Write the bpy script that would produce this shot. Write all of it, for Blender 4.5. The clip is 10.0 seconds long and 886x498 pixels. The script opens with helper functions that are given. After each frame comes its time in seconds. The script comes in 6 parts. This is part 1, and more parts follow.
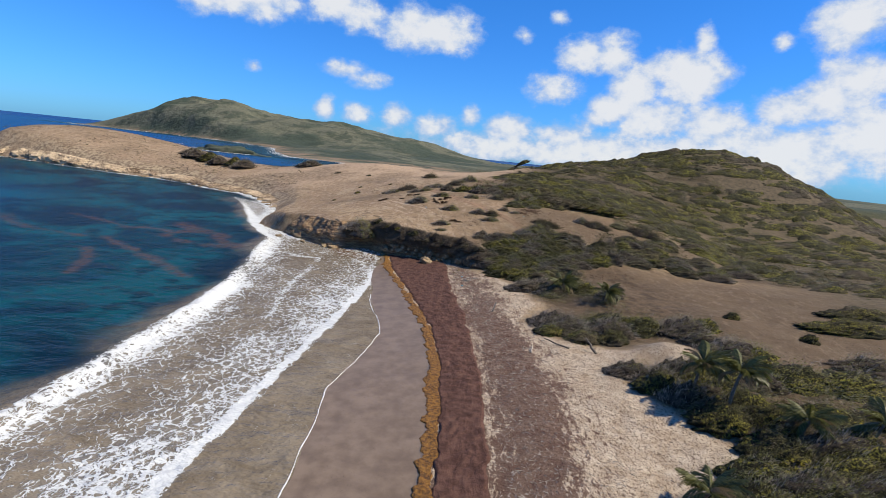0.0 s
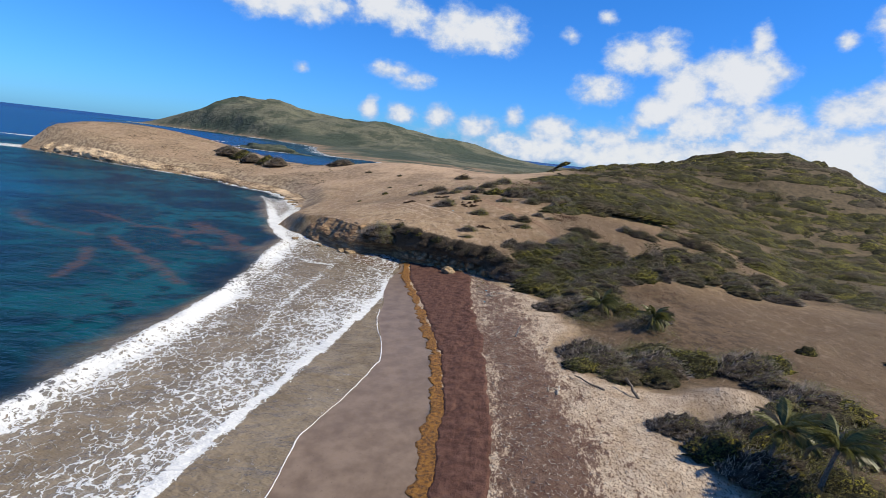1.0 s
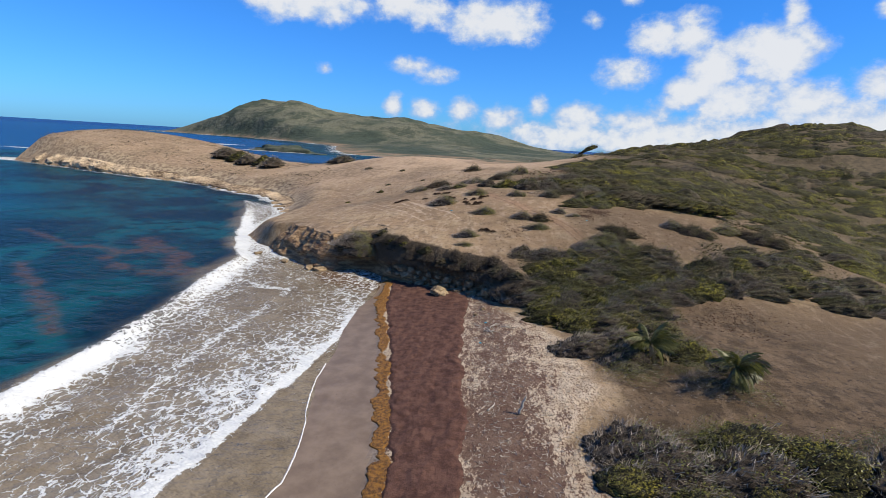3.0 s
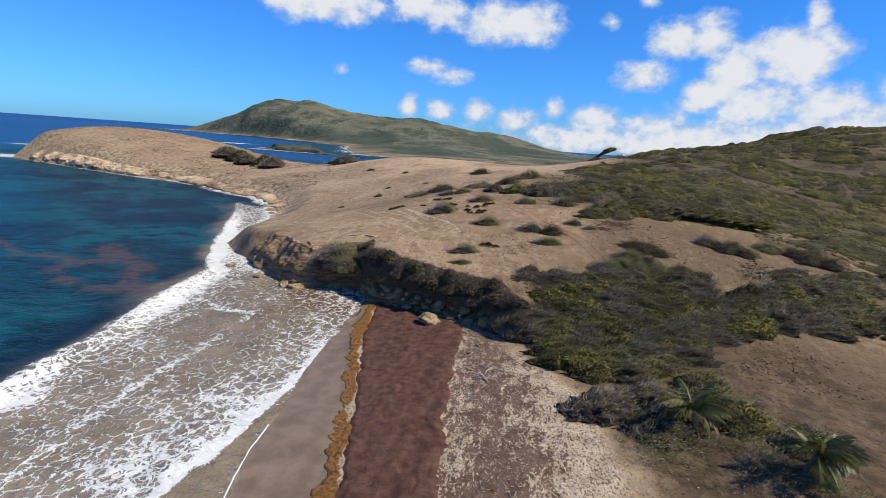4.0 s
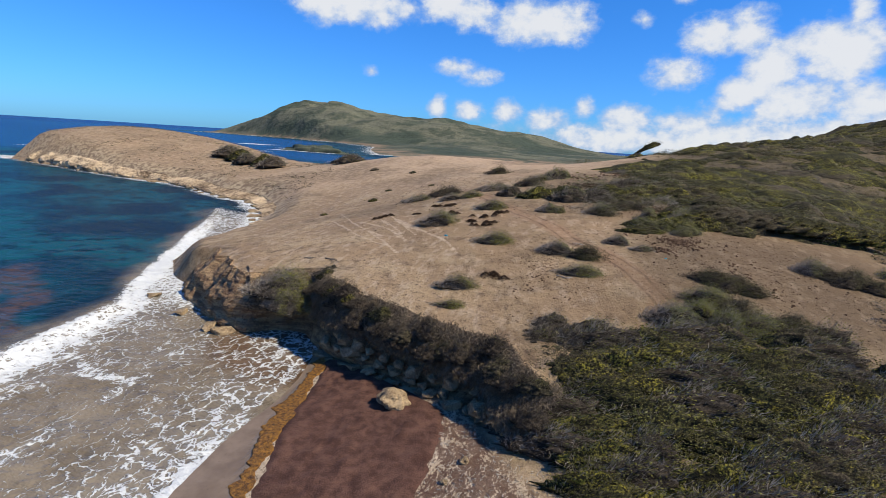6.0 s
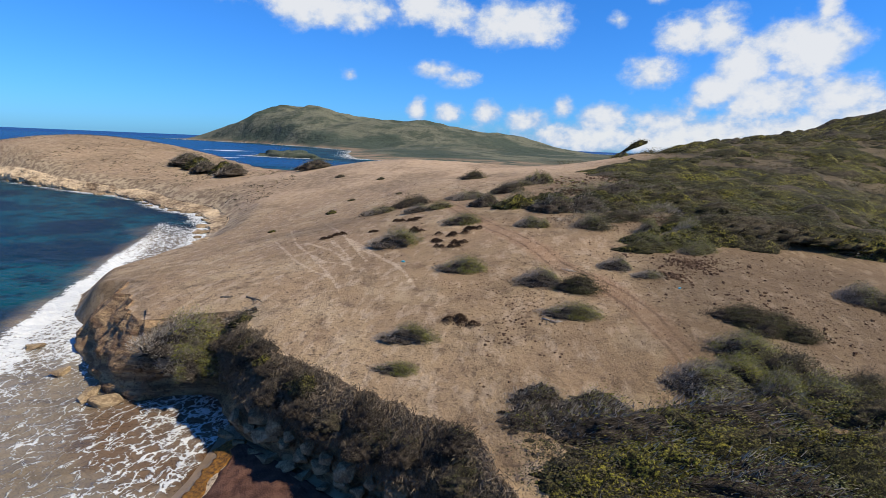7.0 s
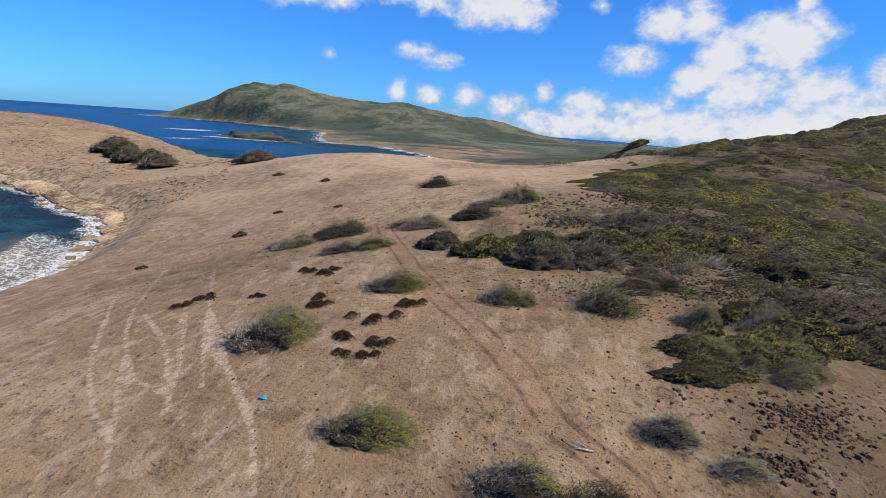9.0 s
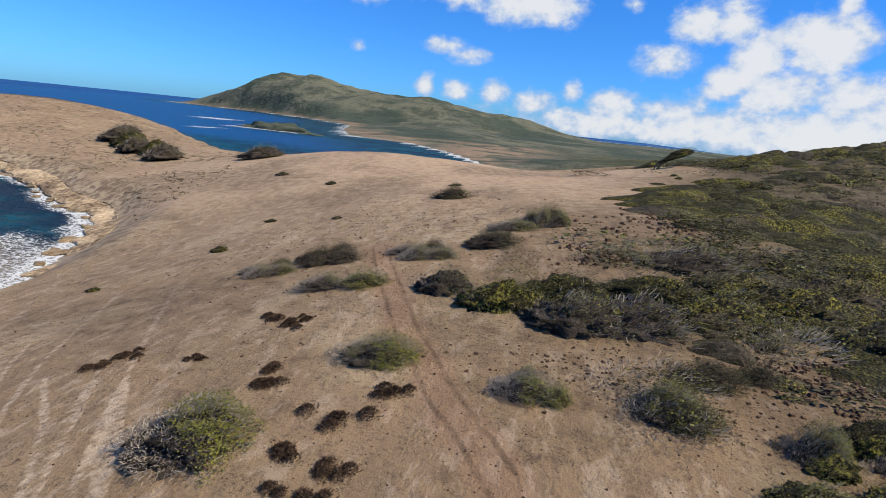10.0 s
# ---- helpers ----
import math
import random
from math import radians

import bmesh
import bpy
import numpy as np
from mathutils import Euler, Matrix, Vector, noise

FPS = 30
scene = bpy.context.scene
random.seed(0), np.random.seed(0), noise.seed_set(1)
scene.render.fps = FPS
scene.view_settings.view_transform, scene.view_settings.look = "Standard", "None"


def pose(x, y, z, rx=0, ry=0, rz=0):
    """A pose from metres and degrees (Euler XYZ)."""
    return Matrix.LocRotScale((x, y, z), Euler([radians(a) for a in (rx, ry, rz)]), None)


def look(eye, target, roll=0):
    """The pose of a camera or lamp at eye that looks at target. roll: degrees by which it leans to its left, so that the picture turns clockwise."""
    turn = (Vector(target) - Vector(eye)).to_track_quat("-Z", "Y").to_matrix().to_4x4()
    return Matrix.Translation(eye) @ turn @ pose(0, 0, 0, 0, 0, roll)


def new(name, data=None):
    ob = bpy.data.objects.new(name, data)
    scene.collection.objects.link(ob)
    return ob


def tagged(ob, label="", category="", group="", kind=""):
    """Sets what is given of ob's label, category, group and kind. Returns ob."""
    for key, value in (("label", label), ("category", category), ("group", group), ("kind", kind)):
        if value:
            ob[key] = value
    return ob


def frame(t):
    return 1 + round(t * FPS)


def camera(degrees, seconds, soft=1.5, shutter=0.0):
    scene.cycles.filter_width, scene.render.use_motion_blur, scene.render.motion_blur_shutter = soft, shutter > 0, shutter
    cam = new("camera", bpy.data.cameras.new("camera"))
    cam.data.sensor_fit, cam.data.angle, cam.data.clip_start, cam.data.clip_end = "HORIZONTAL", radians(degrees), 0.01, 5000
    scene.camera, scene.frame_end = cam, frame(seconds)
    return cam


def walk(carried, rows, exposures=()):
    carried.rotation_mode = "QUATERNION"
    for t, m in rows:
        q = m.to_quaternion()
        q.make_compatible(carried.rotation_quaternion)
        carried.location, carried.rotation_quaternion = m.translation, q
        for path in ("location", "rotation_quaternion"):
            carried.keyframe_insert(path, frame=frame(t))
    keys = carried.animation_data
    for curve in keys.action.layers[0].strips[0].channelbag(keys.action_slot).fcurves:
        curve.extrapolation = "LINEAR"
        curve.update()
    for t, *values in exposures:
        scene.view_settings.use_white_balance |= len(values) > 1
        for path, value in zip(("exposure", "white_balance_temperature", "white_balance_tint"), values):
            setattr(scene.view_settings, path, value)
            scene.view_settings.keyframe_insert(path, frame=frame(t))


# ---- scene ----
cam = camera(80.0, 10.0, 0.35)
PATH = [
    (0, (6.152, 4.071, 25.234), (6.112, 6.038, 24.876), 5.8),
    (0.5, (7.609, 9.525, 25.222), (7.484, 11.487, 24.858), 6.0),
    (1, (8.78, 15.396, 25.181), (8.59, 17.353, 24.81), 6.4),
    (1.5, (9.844, 21.568, 25.01), (9.609, 23.516, 24.624), 6.3),
    (2, (10.781, 28.188, 24.551), (10.521, 30.131, 24.154), 5.1),
    (2.5, (11.623, 34.895, 24.123), (11.345, 36.835, 23.721), 3.9),
    (4, (12.809, 55.324, 23.839), (12.463, 57.253, 23.438), 4.0),
    (4.5, (13.028, 61.17, 23.652), (12.626, 63.088, 23.252), 4.9),
    (5, (13.081, 67.002, 23.309), (12.628, 68.908, 22.908), 5.4),
    (6.5, (12.334, 87.609, 22.185), (11.906, 89.521, 21.781), 2.6),
    (7, (12.077, 94.428, 22.519), (11.687, 96.35, 22.125), 2.4),
    (7.5, (11.817, 101.447, 23.179), (11.455, 103.375, 22.785), 2.7),
    (8, (11.491, 108.067, 23.965), (11.15, 109.993, 23.548), 2.6),
    (8.5, (11.087, 114.808, 24.559), (10.774, 116.735, 24.125), 2.9),
    (9, (10.73, 121.322, 25.334), (10.425, 123.246, 24.884), 3.9),
    (9.5, (10.247, 127.507, 25.959), (9.917, 129.426, 25.499), 4.9),
    (10, (9.607, 133.412, 26.542), (9.228, 135.318, 26.069), 5.7),
]
walk(cam, [(t, look(eye, target, roll)) for t, eye, target, roll in PATH], exposures=[(0, 0.45)])

# ---- sun, sky and clouds ----
SUN_ELEV, SUN_AZ = 46.0, 95.0          # degrees; azimuth from +y towards +x
SUN_DIR = Vector((math.cos(radians(SUN_ELEV)) * math.sin(radians(SUN_AZ)),
                  math.cos(radians(SUN_ELEV)) * math.cos(radians(SUN_AZ)), math.sin(radians(SUN_ELEV))))
sun_data = bpy.data.lights.new("sun", "SUN")
sun_data.energy, sun_data.angle, sun_data.color = 5.0, radians(0.6), (1.0, 0.885, 0.70)
sun = new("sun", sun_data)
sun.matrix_world = look(SUN_DIR * 400, (0, 0, 0))


def link(tree, a, b):
    tree.links.new(a, b)


def math_node(tree, op, a, b=None, c=None, clamp=False):
    n = tree.nodes.new("ShaderNodeMath")
    n.operation, n.use_clamp = op, clamp
    for i, v in enumerate((a, b, c)):
        if v is None:
            continue
        if isinstance(v, (int, float)):
            n.inputs[i].default_value = v
        else:
            tree.links.new(v, n.inputs[i])
    return n.outputs[0]


def mix_rgb(tree, fac, a, b, mode="MIX"):
    n = tree.nodes.new("ShaderNodeMix")
    n.data_type, n.blend_type = "RGBA", mode
    for i, v in ((0, fac), (6, a), (7, b)):
        if isinstance(v, (int, float)):
            n.inputs[i].default_value = v
        elif isinstance(v, tuple):
            n.inputs[i].default_value = (*v, 1)
        else:
            tree.links.new(v, n.inputs[i])
    return n.outputs[2]


def noise_tex(tree, vec, scale, detail=4.0, rough=0.55, warp=0.0):
    n = tree.nodes.new("ShaderNodeTexNoise")
    n.inputs["Scale"].default_value, n.inputs["Detail"].default_value = scale, detail
    n.inputs["Roughness"].default_value, n.inputs["Distortion"].default_value = rough, warp
    if vec is not None:
        tree.links.new(vec, n.inputs["Vector"])
    return n


def smooth_range(tree, v, a, b, lo=0.0, hi=1.0):
    n = tree.nodes.new("ShaderNodeMapRange")
    n.interpolation_type = "SMOOTHSTEP"
    n.inputs[1].default_value, n.inputs[2].default_value = a, b
    n.inputs[3].default_value, n.inputs[4].default_value = lo, hi
    tree.links.new(v, n.inputs[0])
    return n.outputs[0]


world = bpy.data.worlds.new("sky")
scene.world = world
world.use_nodes = True
wt = world.node_tree
wt.nodes.clear()
w_coord = wt.nodes.new("ShaderNodeTexCoord").outputs["Generated"]
sky = wt.nodes.new("ShaderNodeTexSky")
sky.sky_type, sky.sun_disc = "NISHITA", False
sky.sun_elevation, sky.sun_rotation = radians(SUN_ELEV), radians(SUN_AZ)
sky.air_density, sky.dust_density, sky.ozone_density = 1.0, 0.3, 2.5
# bearing, height, half width and half height of the heaped clouds, in degrees
CLOUDS = [(-24.3, 12.9, 6.6, 2.2), (-14.6, 13.6, 2.7, 2.0), (-11.6, 12.6, 2.6, 1.7), (-4.9, 12.0, 5.4, 2.1), (-13.2, 7.3, 1.9, 0.9), (-10.9, 6.6, 2.0, 0.9),
          (-21.8, 6.4, 0.8, 0.6), (5.0, 12.3, 0.9, 0.6), (8.2, 14.1, 1.0, 0.7), (9.0, 7.5, 2.7, 1.6), (10.9, 10.9, 2.7, 1.8), (14.0, 10.9, 2.4, 1.9)]
CLOUDS += [(20.9, 9.5, 3.3, 2.6), (22.0, 12.4, 0.9, 1.3), (16.3, 8.0, 2.5, 2.3), (14.6, 5.8, 2.4, 1.8), (18.3, 5.0, 3.4, 2.3), (24.3, 5.0, 3.2, 2.0),
           (-14.8, 3.3, 0.9, 1.1), (-11.8, 3.1, 1.4, 0.9), (-7.3, 3.2, 1.3, 1.3), (0.2, 4.0, 1.1, 1.1), (-3.2, 2.6, 2.2, 1.3), (4.1, 2.8, 2.6, 1.4)]
CLOUDS += [(10.5, 2.8, 3.2, 1.7), (3.0, 1.0, 9.0, 1.5), (14.0, 1.5, 7.0, 2.3), (22.0, 1.5, 7.0, 2.6), (33.2, 13.8, 2.8, 2.3), (34.9, 9.6, 3.0, 2.0),
           (32.2, 7.8, 3.0, 1.6), (29.6, 6.6, 2.6, 1.7), (36.8, 5.0, 4.0, 3.2), (30.0, 2.8, 6.0, 2.6), (28.3, 12.3, 0.7, 0.6)]
CLOUDS += [(46, 9, 6, 4), (60, 5, 12, 5), (85, 16, 9, 6), (110, 7, 14, 5), (140, 14, 8, 4), (165, 6, 14, 4), (-160, 10, 9, 5), (-120, 5, 12, 3), (-75, 9, 6, 2), (20, 34, 10, 6), (-50, 40, 12, 6)]
split = wt.nodes.new("ShaderNodeSeparateXYZ")
link(wt, w_coord, split.inputs[0])
DEG = 180 / math.pi
w_az = math_node(wt, "MULTIPLY", math_node(wt, "ARCTAN2", split.outputs[0], split.outputs[1]), DEG)
w_el = math_node(wt, "MULTIPLY", math_node(wt, "ARCSINE", split.outputs[2]), DEG)
w_vec = wt.nodes.new("ShaderNodeVectorMath")
w_vec.operation = "MULTIPLY"
link(wt, w_coord, w_vec.inputs[0])
w_vec.inputs[1].default_value = (1, 1, 1.4)
puff = noise_tex(wt, w_vec.outputs[0], 15.0, 9, 0.58)
lump = noise_tex(wt, w_vec.outputs[0], 36.0, 6, 0.62)
field = None
for c_az, c_el, c_w, c_h in CLOUDS:
    dx = math_node(wt, "DIVIDE", math_node(wt, "SUBTRACT", w_az, c_az), c_w)
    dy = math_node(wt, "DIVIDE", math_node(wt, "SUBTRACT", w_el, c_el), c_h)
    r = math_node(wt, "SQRT", math_node(wt, "ADD", math_node(wt, "MULTIPLY", dx, dx), math_node(wt, "MULTIPLY", dy, dy)))
    f = math_node(wt, "MULTIPLY", math_node(wt, "SUBTRACT", 1.19, r), min(0.85, 0.34 + c_h * 0.22))
    field = f if field is None else math_node(wt, "SMOOTH_MAX", field, f, 0.24)
rough_edge = math_node(wt, "MULTIPLY_ADD", math_node(wt, "SUBTRACT", puff.outputs[0], 0.5), 1.5, field)
rough_edge = math_node(wt, "MULTIPLY_ADD", math_node(wt, "SUBTRACT", lump.outputs[0], 0.5), 0.6, rough_edge)
cover = smooth_range(wt, rough_edge, -0.10, 0.46)
thick = smooth_range(wt, math_node(wt, "MULTIPLY_ADD", math_node(wt, "SUBTRACT", lump.outputs[0], 0.5), 1.0, rough_edge), 0.05, 0.75)
# clear sky: deep blue overhead, paler at the horizon
up = smooth_range(wt, split.outputs[2], 0.0, 0.42)
tint = mix_rgb(wt, up, (0.25, 0.69, 1.46), (0.20, 0.75, 1.46))
clear = mix_rgb(wt, 1.0, sky.outputs[0], tint, "MULTIPLY")
w_back = wt.nodes.new("ShaderNodeBackground")
w_back.inputs[1].default_value = 0.085
link(wt, clear, w_back.inputs[0])
w_cloud = wt.nodes.new("ShaderNodeBackground")
link(wt, mix_rgb(wt, thick, (0.50, 0.66, 0.94), (0.95, 0.97, 1.0)), w_cloud.inputs[0])
w_cloud.inputs[1].default_value = 0.62
w_mix = wt.nodes.new("ShaderNodeMixShader")
link(wt, math_node(wt, "MULTIPLY", cover, 0.96), w_mix.inputs[0])
link(wt, w_back.outputs[0], w_mix.inputs[1])
link(wt, w_cloud.outputs[0], w_mix.inputs[2])
w_out = wt.nodes.new("ShaderNodeOutputWorld")
link(wt, w_mix.outputs[0], w_out.inputs[0])

# ---- materials ----
def material(name):
    m = bpy.data.materials.new(name)
    m.use_nodes = True
    t = m.node_tree
    return m, t, t.nodes["Principled BSDF"]


def bump(tree, bsdf, height, strength=0.5, distance=0.1):
    n = tree.nodes.new("ShaderNodeBump")
    n.inputs["Strength"].default_value, n.inputs["Distance"].default_value = strength, distance
    link(tree, height, n.inputs["Height"])
    link(tree, n.outputs[0], bsdf.inputs["Normal"])


def attribute(tree, name):
    n = tree.nodes.new("ShaderNodeAttribute")
    n.attribute_name = name
    return n


def object_coord(tree, scale=(1, 1, 1), rot=0.0):
    c = tree.nodes.new("ShaderNodeTexCoord").outputs["Object"]
    m = tree.nodes.new("ShaderNodeMapping")
    m.inputs["Scale"].default_value = scale
    m.inputs["Rotation"].default_value = (0, 0, rot)
    link(tree, c, m.inputs[0])
    return m.outputs[0]


def simple(name, a, b, scale=3.0, rough=0.9, bump_strength=0.4, bump_distance=0.05, spec=0.2):
    """Two colours mixed by two scales of noise, with relief."""
    m, t, p = material(name)
    v = object_coord(t)
    n1, n2 = noise_tex(t, v, scale, 5), noise_tex(t, v, scale * 9, 4)
    f = math_node(t, "ADD", math_node(t, "MULTIPLY", n1.outputs[0], 0.6), math_node(t, "MULTIPLY", n2.outputs[0], 0.4))
    f = smooth_range(t, f, 0.36, 0.64)
    link(t, mix_rgb(t, f, a, b), p.inputs["Base Color"])
    p.inputs["Roughness"].default_value, p.inputs["Specular IOR Level"].default_value = rough, spec
    bump(t, p, n2.outputs[0], bump_strength, bump_distance)
    return m


def ground_material():
    m, t, p = material("earth_and_sand")
    v = object_coord(t)
    big, mid, fine = noise_tex(t, v, 0.05, 5), noise_tex(t, v, 0.6, 6, 0.6), noise_tex(t, v, 7.0, 5, 0.65)
    # bare brown earth, paler where it is trodden or washed out
    earth = mix_rgb(t, smooth_range(t, big.outputs[0], 0.35, 0.65), (0.235, 0.161, 0.090), (0.321, 0.228, 0.131))
    earth = mix_rgb(t, smooth_range(t, mid.outputs[0], 0.50, 0.72), earth, (0.131, 0.087, 0.052))
    earth = mix_rgb(t, math_node(t, "MULTIPLY", smooth_range(t, fine.outputs[0], 0.55, 0.62), math_node(t, "MULTIPLY_ADD", smooth_range(t, mid.outputs[0], 0.40, 0.58), 0.8, 0.12)), earth, (0.054, 0.034, 0.020))
    hue = noise_tex(t, object_coord(t, (1.0, 0.6, 1.0), 0.6), 0.16, 5, 0.6)
    earth = mix_rgb(t, math_node(t, "MULTIPLY", smooth_range(t, hue.outputs[0], 0.47, 0.56), 0.5), earth, (0.235, 0.156, 0.090))
    earth = mix_rgb(t, math_node(t, "MULTIPLY", smooth_range(t, hue.outputs[0], 0.46, 0.36), 0.55), earth, (0.360, 0.275, 0.170))
    grit = noise_tex(t, v, 16.0, 3, 0.7)
    earth = mix_rgb(t, math_node(t, "MULTIPLY", smooth_range(t, grit.outputs[0], 0.60, 0.68), 0.6), earth, (0.438, 0.336, 0.215))
    pock = noise_tex(t, v, 2.3, 6, 0.72)
    earth = mix_rgb(t, math_node(t, "MULTIPLY", smooth_range(t, pock.outputs[0], 0.55, 0.63), math_node(t, "MULTIPLY_ADD", smooth_range(t, big.outputs[0], 0.40, 0.58), 0.45, 0.40)), earth, (0.080, 0.053, 0.034))
    scuff = noise_tex(t, object_coord(t, (1.0, 0.45, 1.0), -0.45), 0.9, 6, 0.68)
    earth = mix_rgb(t, math_node(t, "MULTIPLY", smooth_range(t, scuff.outputs[0], 0.51, 0.62), 0.55), earth, (0.400, 0.307, 0.212))
    trail = attribute(t, "trail").outputs["Fac"]
    bare = attribute(t, "bare").outputs["Fac"]
    earth = mix_rgb(t, math_node(t, "MULTIPLY", bare, 0.75), earth, mix_rgb(t, smooth_range(t, mid.outputs[0], 0.35, 0.65), (0.438, 0.319, 0.207), (0.329, 0.232, 0.146)))
    worn = math_node(t, "MULTIPLY", smooth_range(t, trail, 0.26, 0.08), math_node(t, "MULTIPLY_ADD", smooth_range(t, pock.outputs[0], 0.60, 0.42), 0.46, 0.26))
    earth = mix_rgb(t, worn, earth, (0.521, 0.409, 0.289))
    earth = mix_rgb(t, math_node(t, "MULTIPLY", attribute(t, "track").outputs["Fac"], 0.45), earth, (0.258, 0.148, 0.087))
    earth = mix_rgb(t, math_node(t, "MULTIPLY", smooth_range(t, math_node(t, "ABSOLUTE", math_node(t, "SUBTRACT", attribute(t, "rut").outputs["Fac"], 0.75)), 0.24, 0.06), math_node(t, "MULTIPLY_ADD", smooth_range(t, mid.outputs[0], 0.36, 0.56), 0.45, 0.22)), earth, (0.094, 0.058, 0.033))
    litter = attribute(t, "litter").outputs["Fac"]
    lit = math_node(t, "MULTIPLY", litter, math_node(t, "MULTIPLY_ADD", smooth_range(t, mid.outputs[0], 0.38, 0.6), 0.45, 0.55))
    earth = mix_rgb(t, math_node(t, "MULTIPLY", lit, 0.85), earth, (0.091, 0.063, 0.036))
    soil = attribute(t, "soil").outputs["Fac"]
    dark_soil = mix_rgb(t, smooth_range(t, mid.outputs[0], 0.35, 0.65), (0.045, 0.030, 0.016), (0.109, 0.073, 0.041))
    dark_soil = mix_rgb(t, math_node(t, "MULTIPLY", smooth_range(t, scuff.outputs[0], 0.50, 0.66), 0.45), dark_soil, (0.191, 0.135, 0.085))
    dark_soil = mix_rgb(t, smooth_range(t, pock.outputs[0], 0.55, 0.62), dark_soil, (0.030, 0.020, 0.013))
    earth = mix_rgb(t, math_node(t, "MULTIPLY", soil, 0.95), earth, dark_soil)
    # beach sand with torn weed on it
    sand = mix_rgb(t, smooth_range(t, mid.outputs[0], 0.35, 0.65), (0.320, 0.248, 0.172), (0.450, 0.370, 0.272))
    weed = attribute(t, "debris").outputs["Fac"]
    blot = noise_tex(t, object_coord(t, (1.0, 0.4, 1.0)), 1.5, 9, 0.72)
    fleck = noise_tex(t, object_coord(t, (1.0, 0.55, 1.0), 0.5), 6.0, 5, 0.72)
    w = math_node(t, "ADD", math_node(t, "MULTIPLY", blot.outputs[0], 0.58), math_node(t, "MULTIPLY", fleck.outputs[0], 0.42))
    w = math_node(t, "ADD", w, math_node(t, "MULTIPLY", math_node(t, "SUBTRACT", weed, 0.62), 0.42))
    sand = mix_rgb(t, math_node(t, "MULTIPLY", smooth_range(t, fleck.outputs[0], 0.53, 0.57), 0.85), sand, (0.087, 0.055, 0.033))
    sand = mix_rgb(t, math_node(t, "MULTIPLY", smooth_range(t, w, 0.495, 0.52), 0.95), sand, mix_rgb(t, smooth_range(t, mid.outputs[0], 0.4, 0.6), (0.087, 0.047, 0.032), (0.120, 0.074, 0.052)))
    wet = attribute(t, "wet").outputs["Fac"]
    damp = mix_rgb(t, smooth_range(t, mid.outputs[0], 0.3, 0.7), (0.132, 0.094, 0.062), (0.200, 0.148, 0.102))
    damp = mix_rgb(t, math_node(t, "MULTIPLY", smooth_range(t, fleck.outputs[0], 0.60, 0.70), 0.6), damp, (0.073, 0.048, 0.030))
    sand = mix_rgb(t, wet, sand, damp)
    beach = attribute(t, "beach").outputs["Fac"]
    col = mix_rgb(t, beach, earth, sand)
    rock = attribute(t, "rock").outputs["Fac"]
    pale = mix_rgb(t, smooth_range(t, mid.outputs[0], 0.4, 0.6), (0.399, 0.311, 0.192), (0.174, 0.122, 0.078))
    col = mix_rgb(t, rock, col, pale)
    scrub = attribute(t, "scrub").outputs["Fac"]
    green = mix_rgb(t, smooth_range(t, mid.outputs[0], 0.35, 0.65), (0.062, 0.047, 0.027), (0.112, 0.085, 0.048))
    col = mix_rgb(t, scrub, col, green)
    link(t, col, p.inputs["Base Color"])
    link(t, math_node(t, "SUBTRACT", 0.95, math_node(t, "MULTIPLY", wet, 0.55)), p.inputs["Roughness"])
    p.inputs["Specular IOR Level"].default_value = 0.25
    dry = math_node(t, "SUBTRACT", 1.0, wet)
    h = math_node(t, "ADD", math_node(t, "MULTIPLY", mid.outputs[0], 0.8), math_node(t, "MULTIPLY", fine.outputs[0], 0.14))
    h = math_node(t, "ADD", h, math_node(t, "MULTIPLY", pock.outputs[0], 0.8))
    dint = noise_tex(t, v, 1.6, 3, 0.5)
    h = math_node(t, "ADD", h, math_node(t, "MULTIPLY", math_node(t, "MULTIPLY", dint.outputs[0], beach), 0.7))
    bump(t, p, math_node(t, "MULTIPLY", h, dry), 0.85, 0.32)
    return m


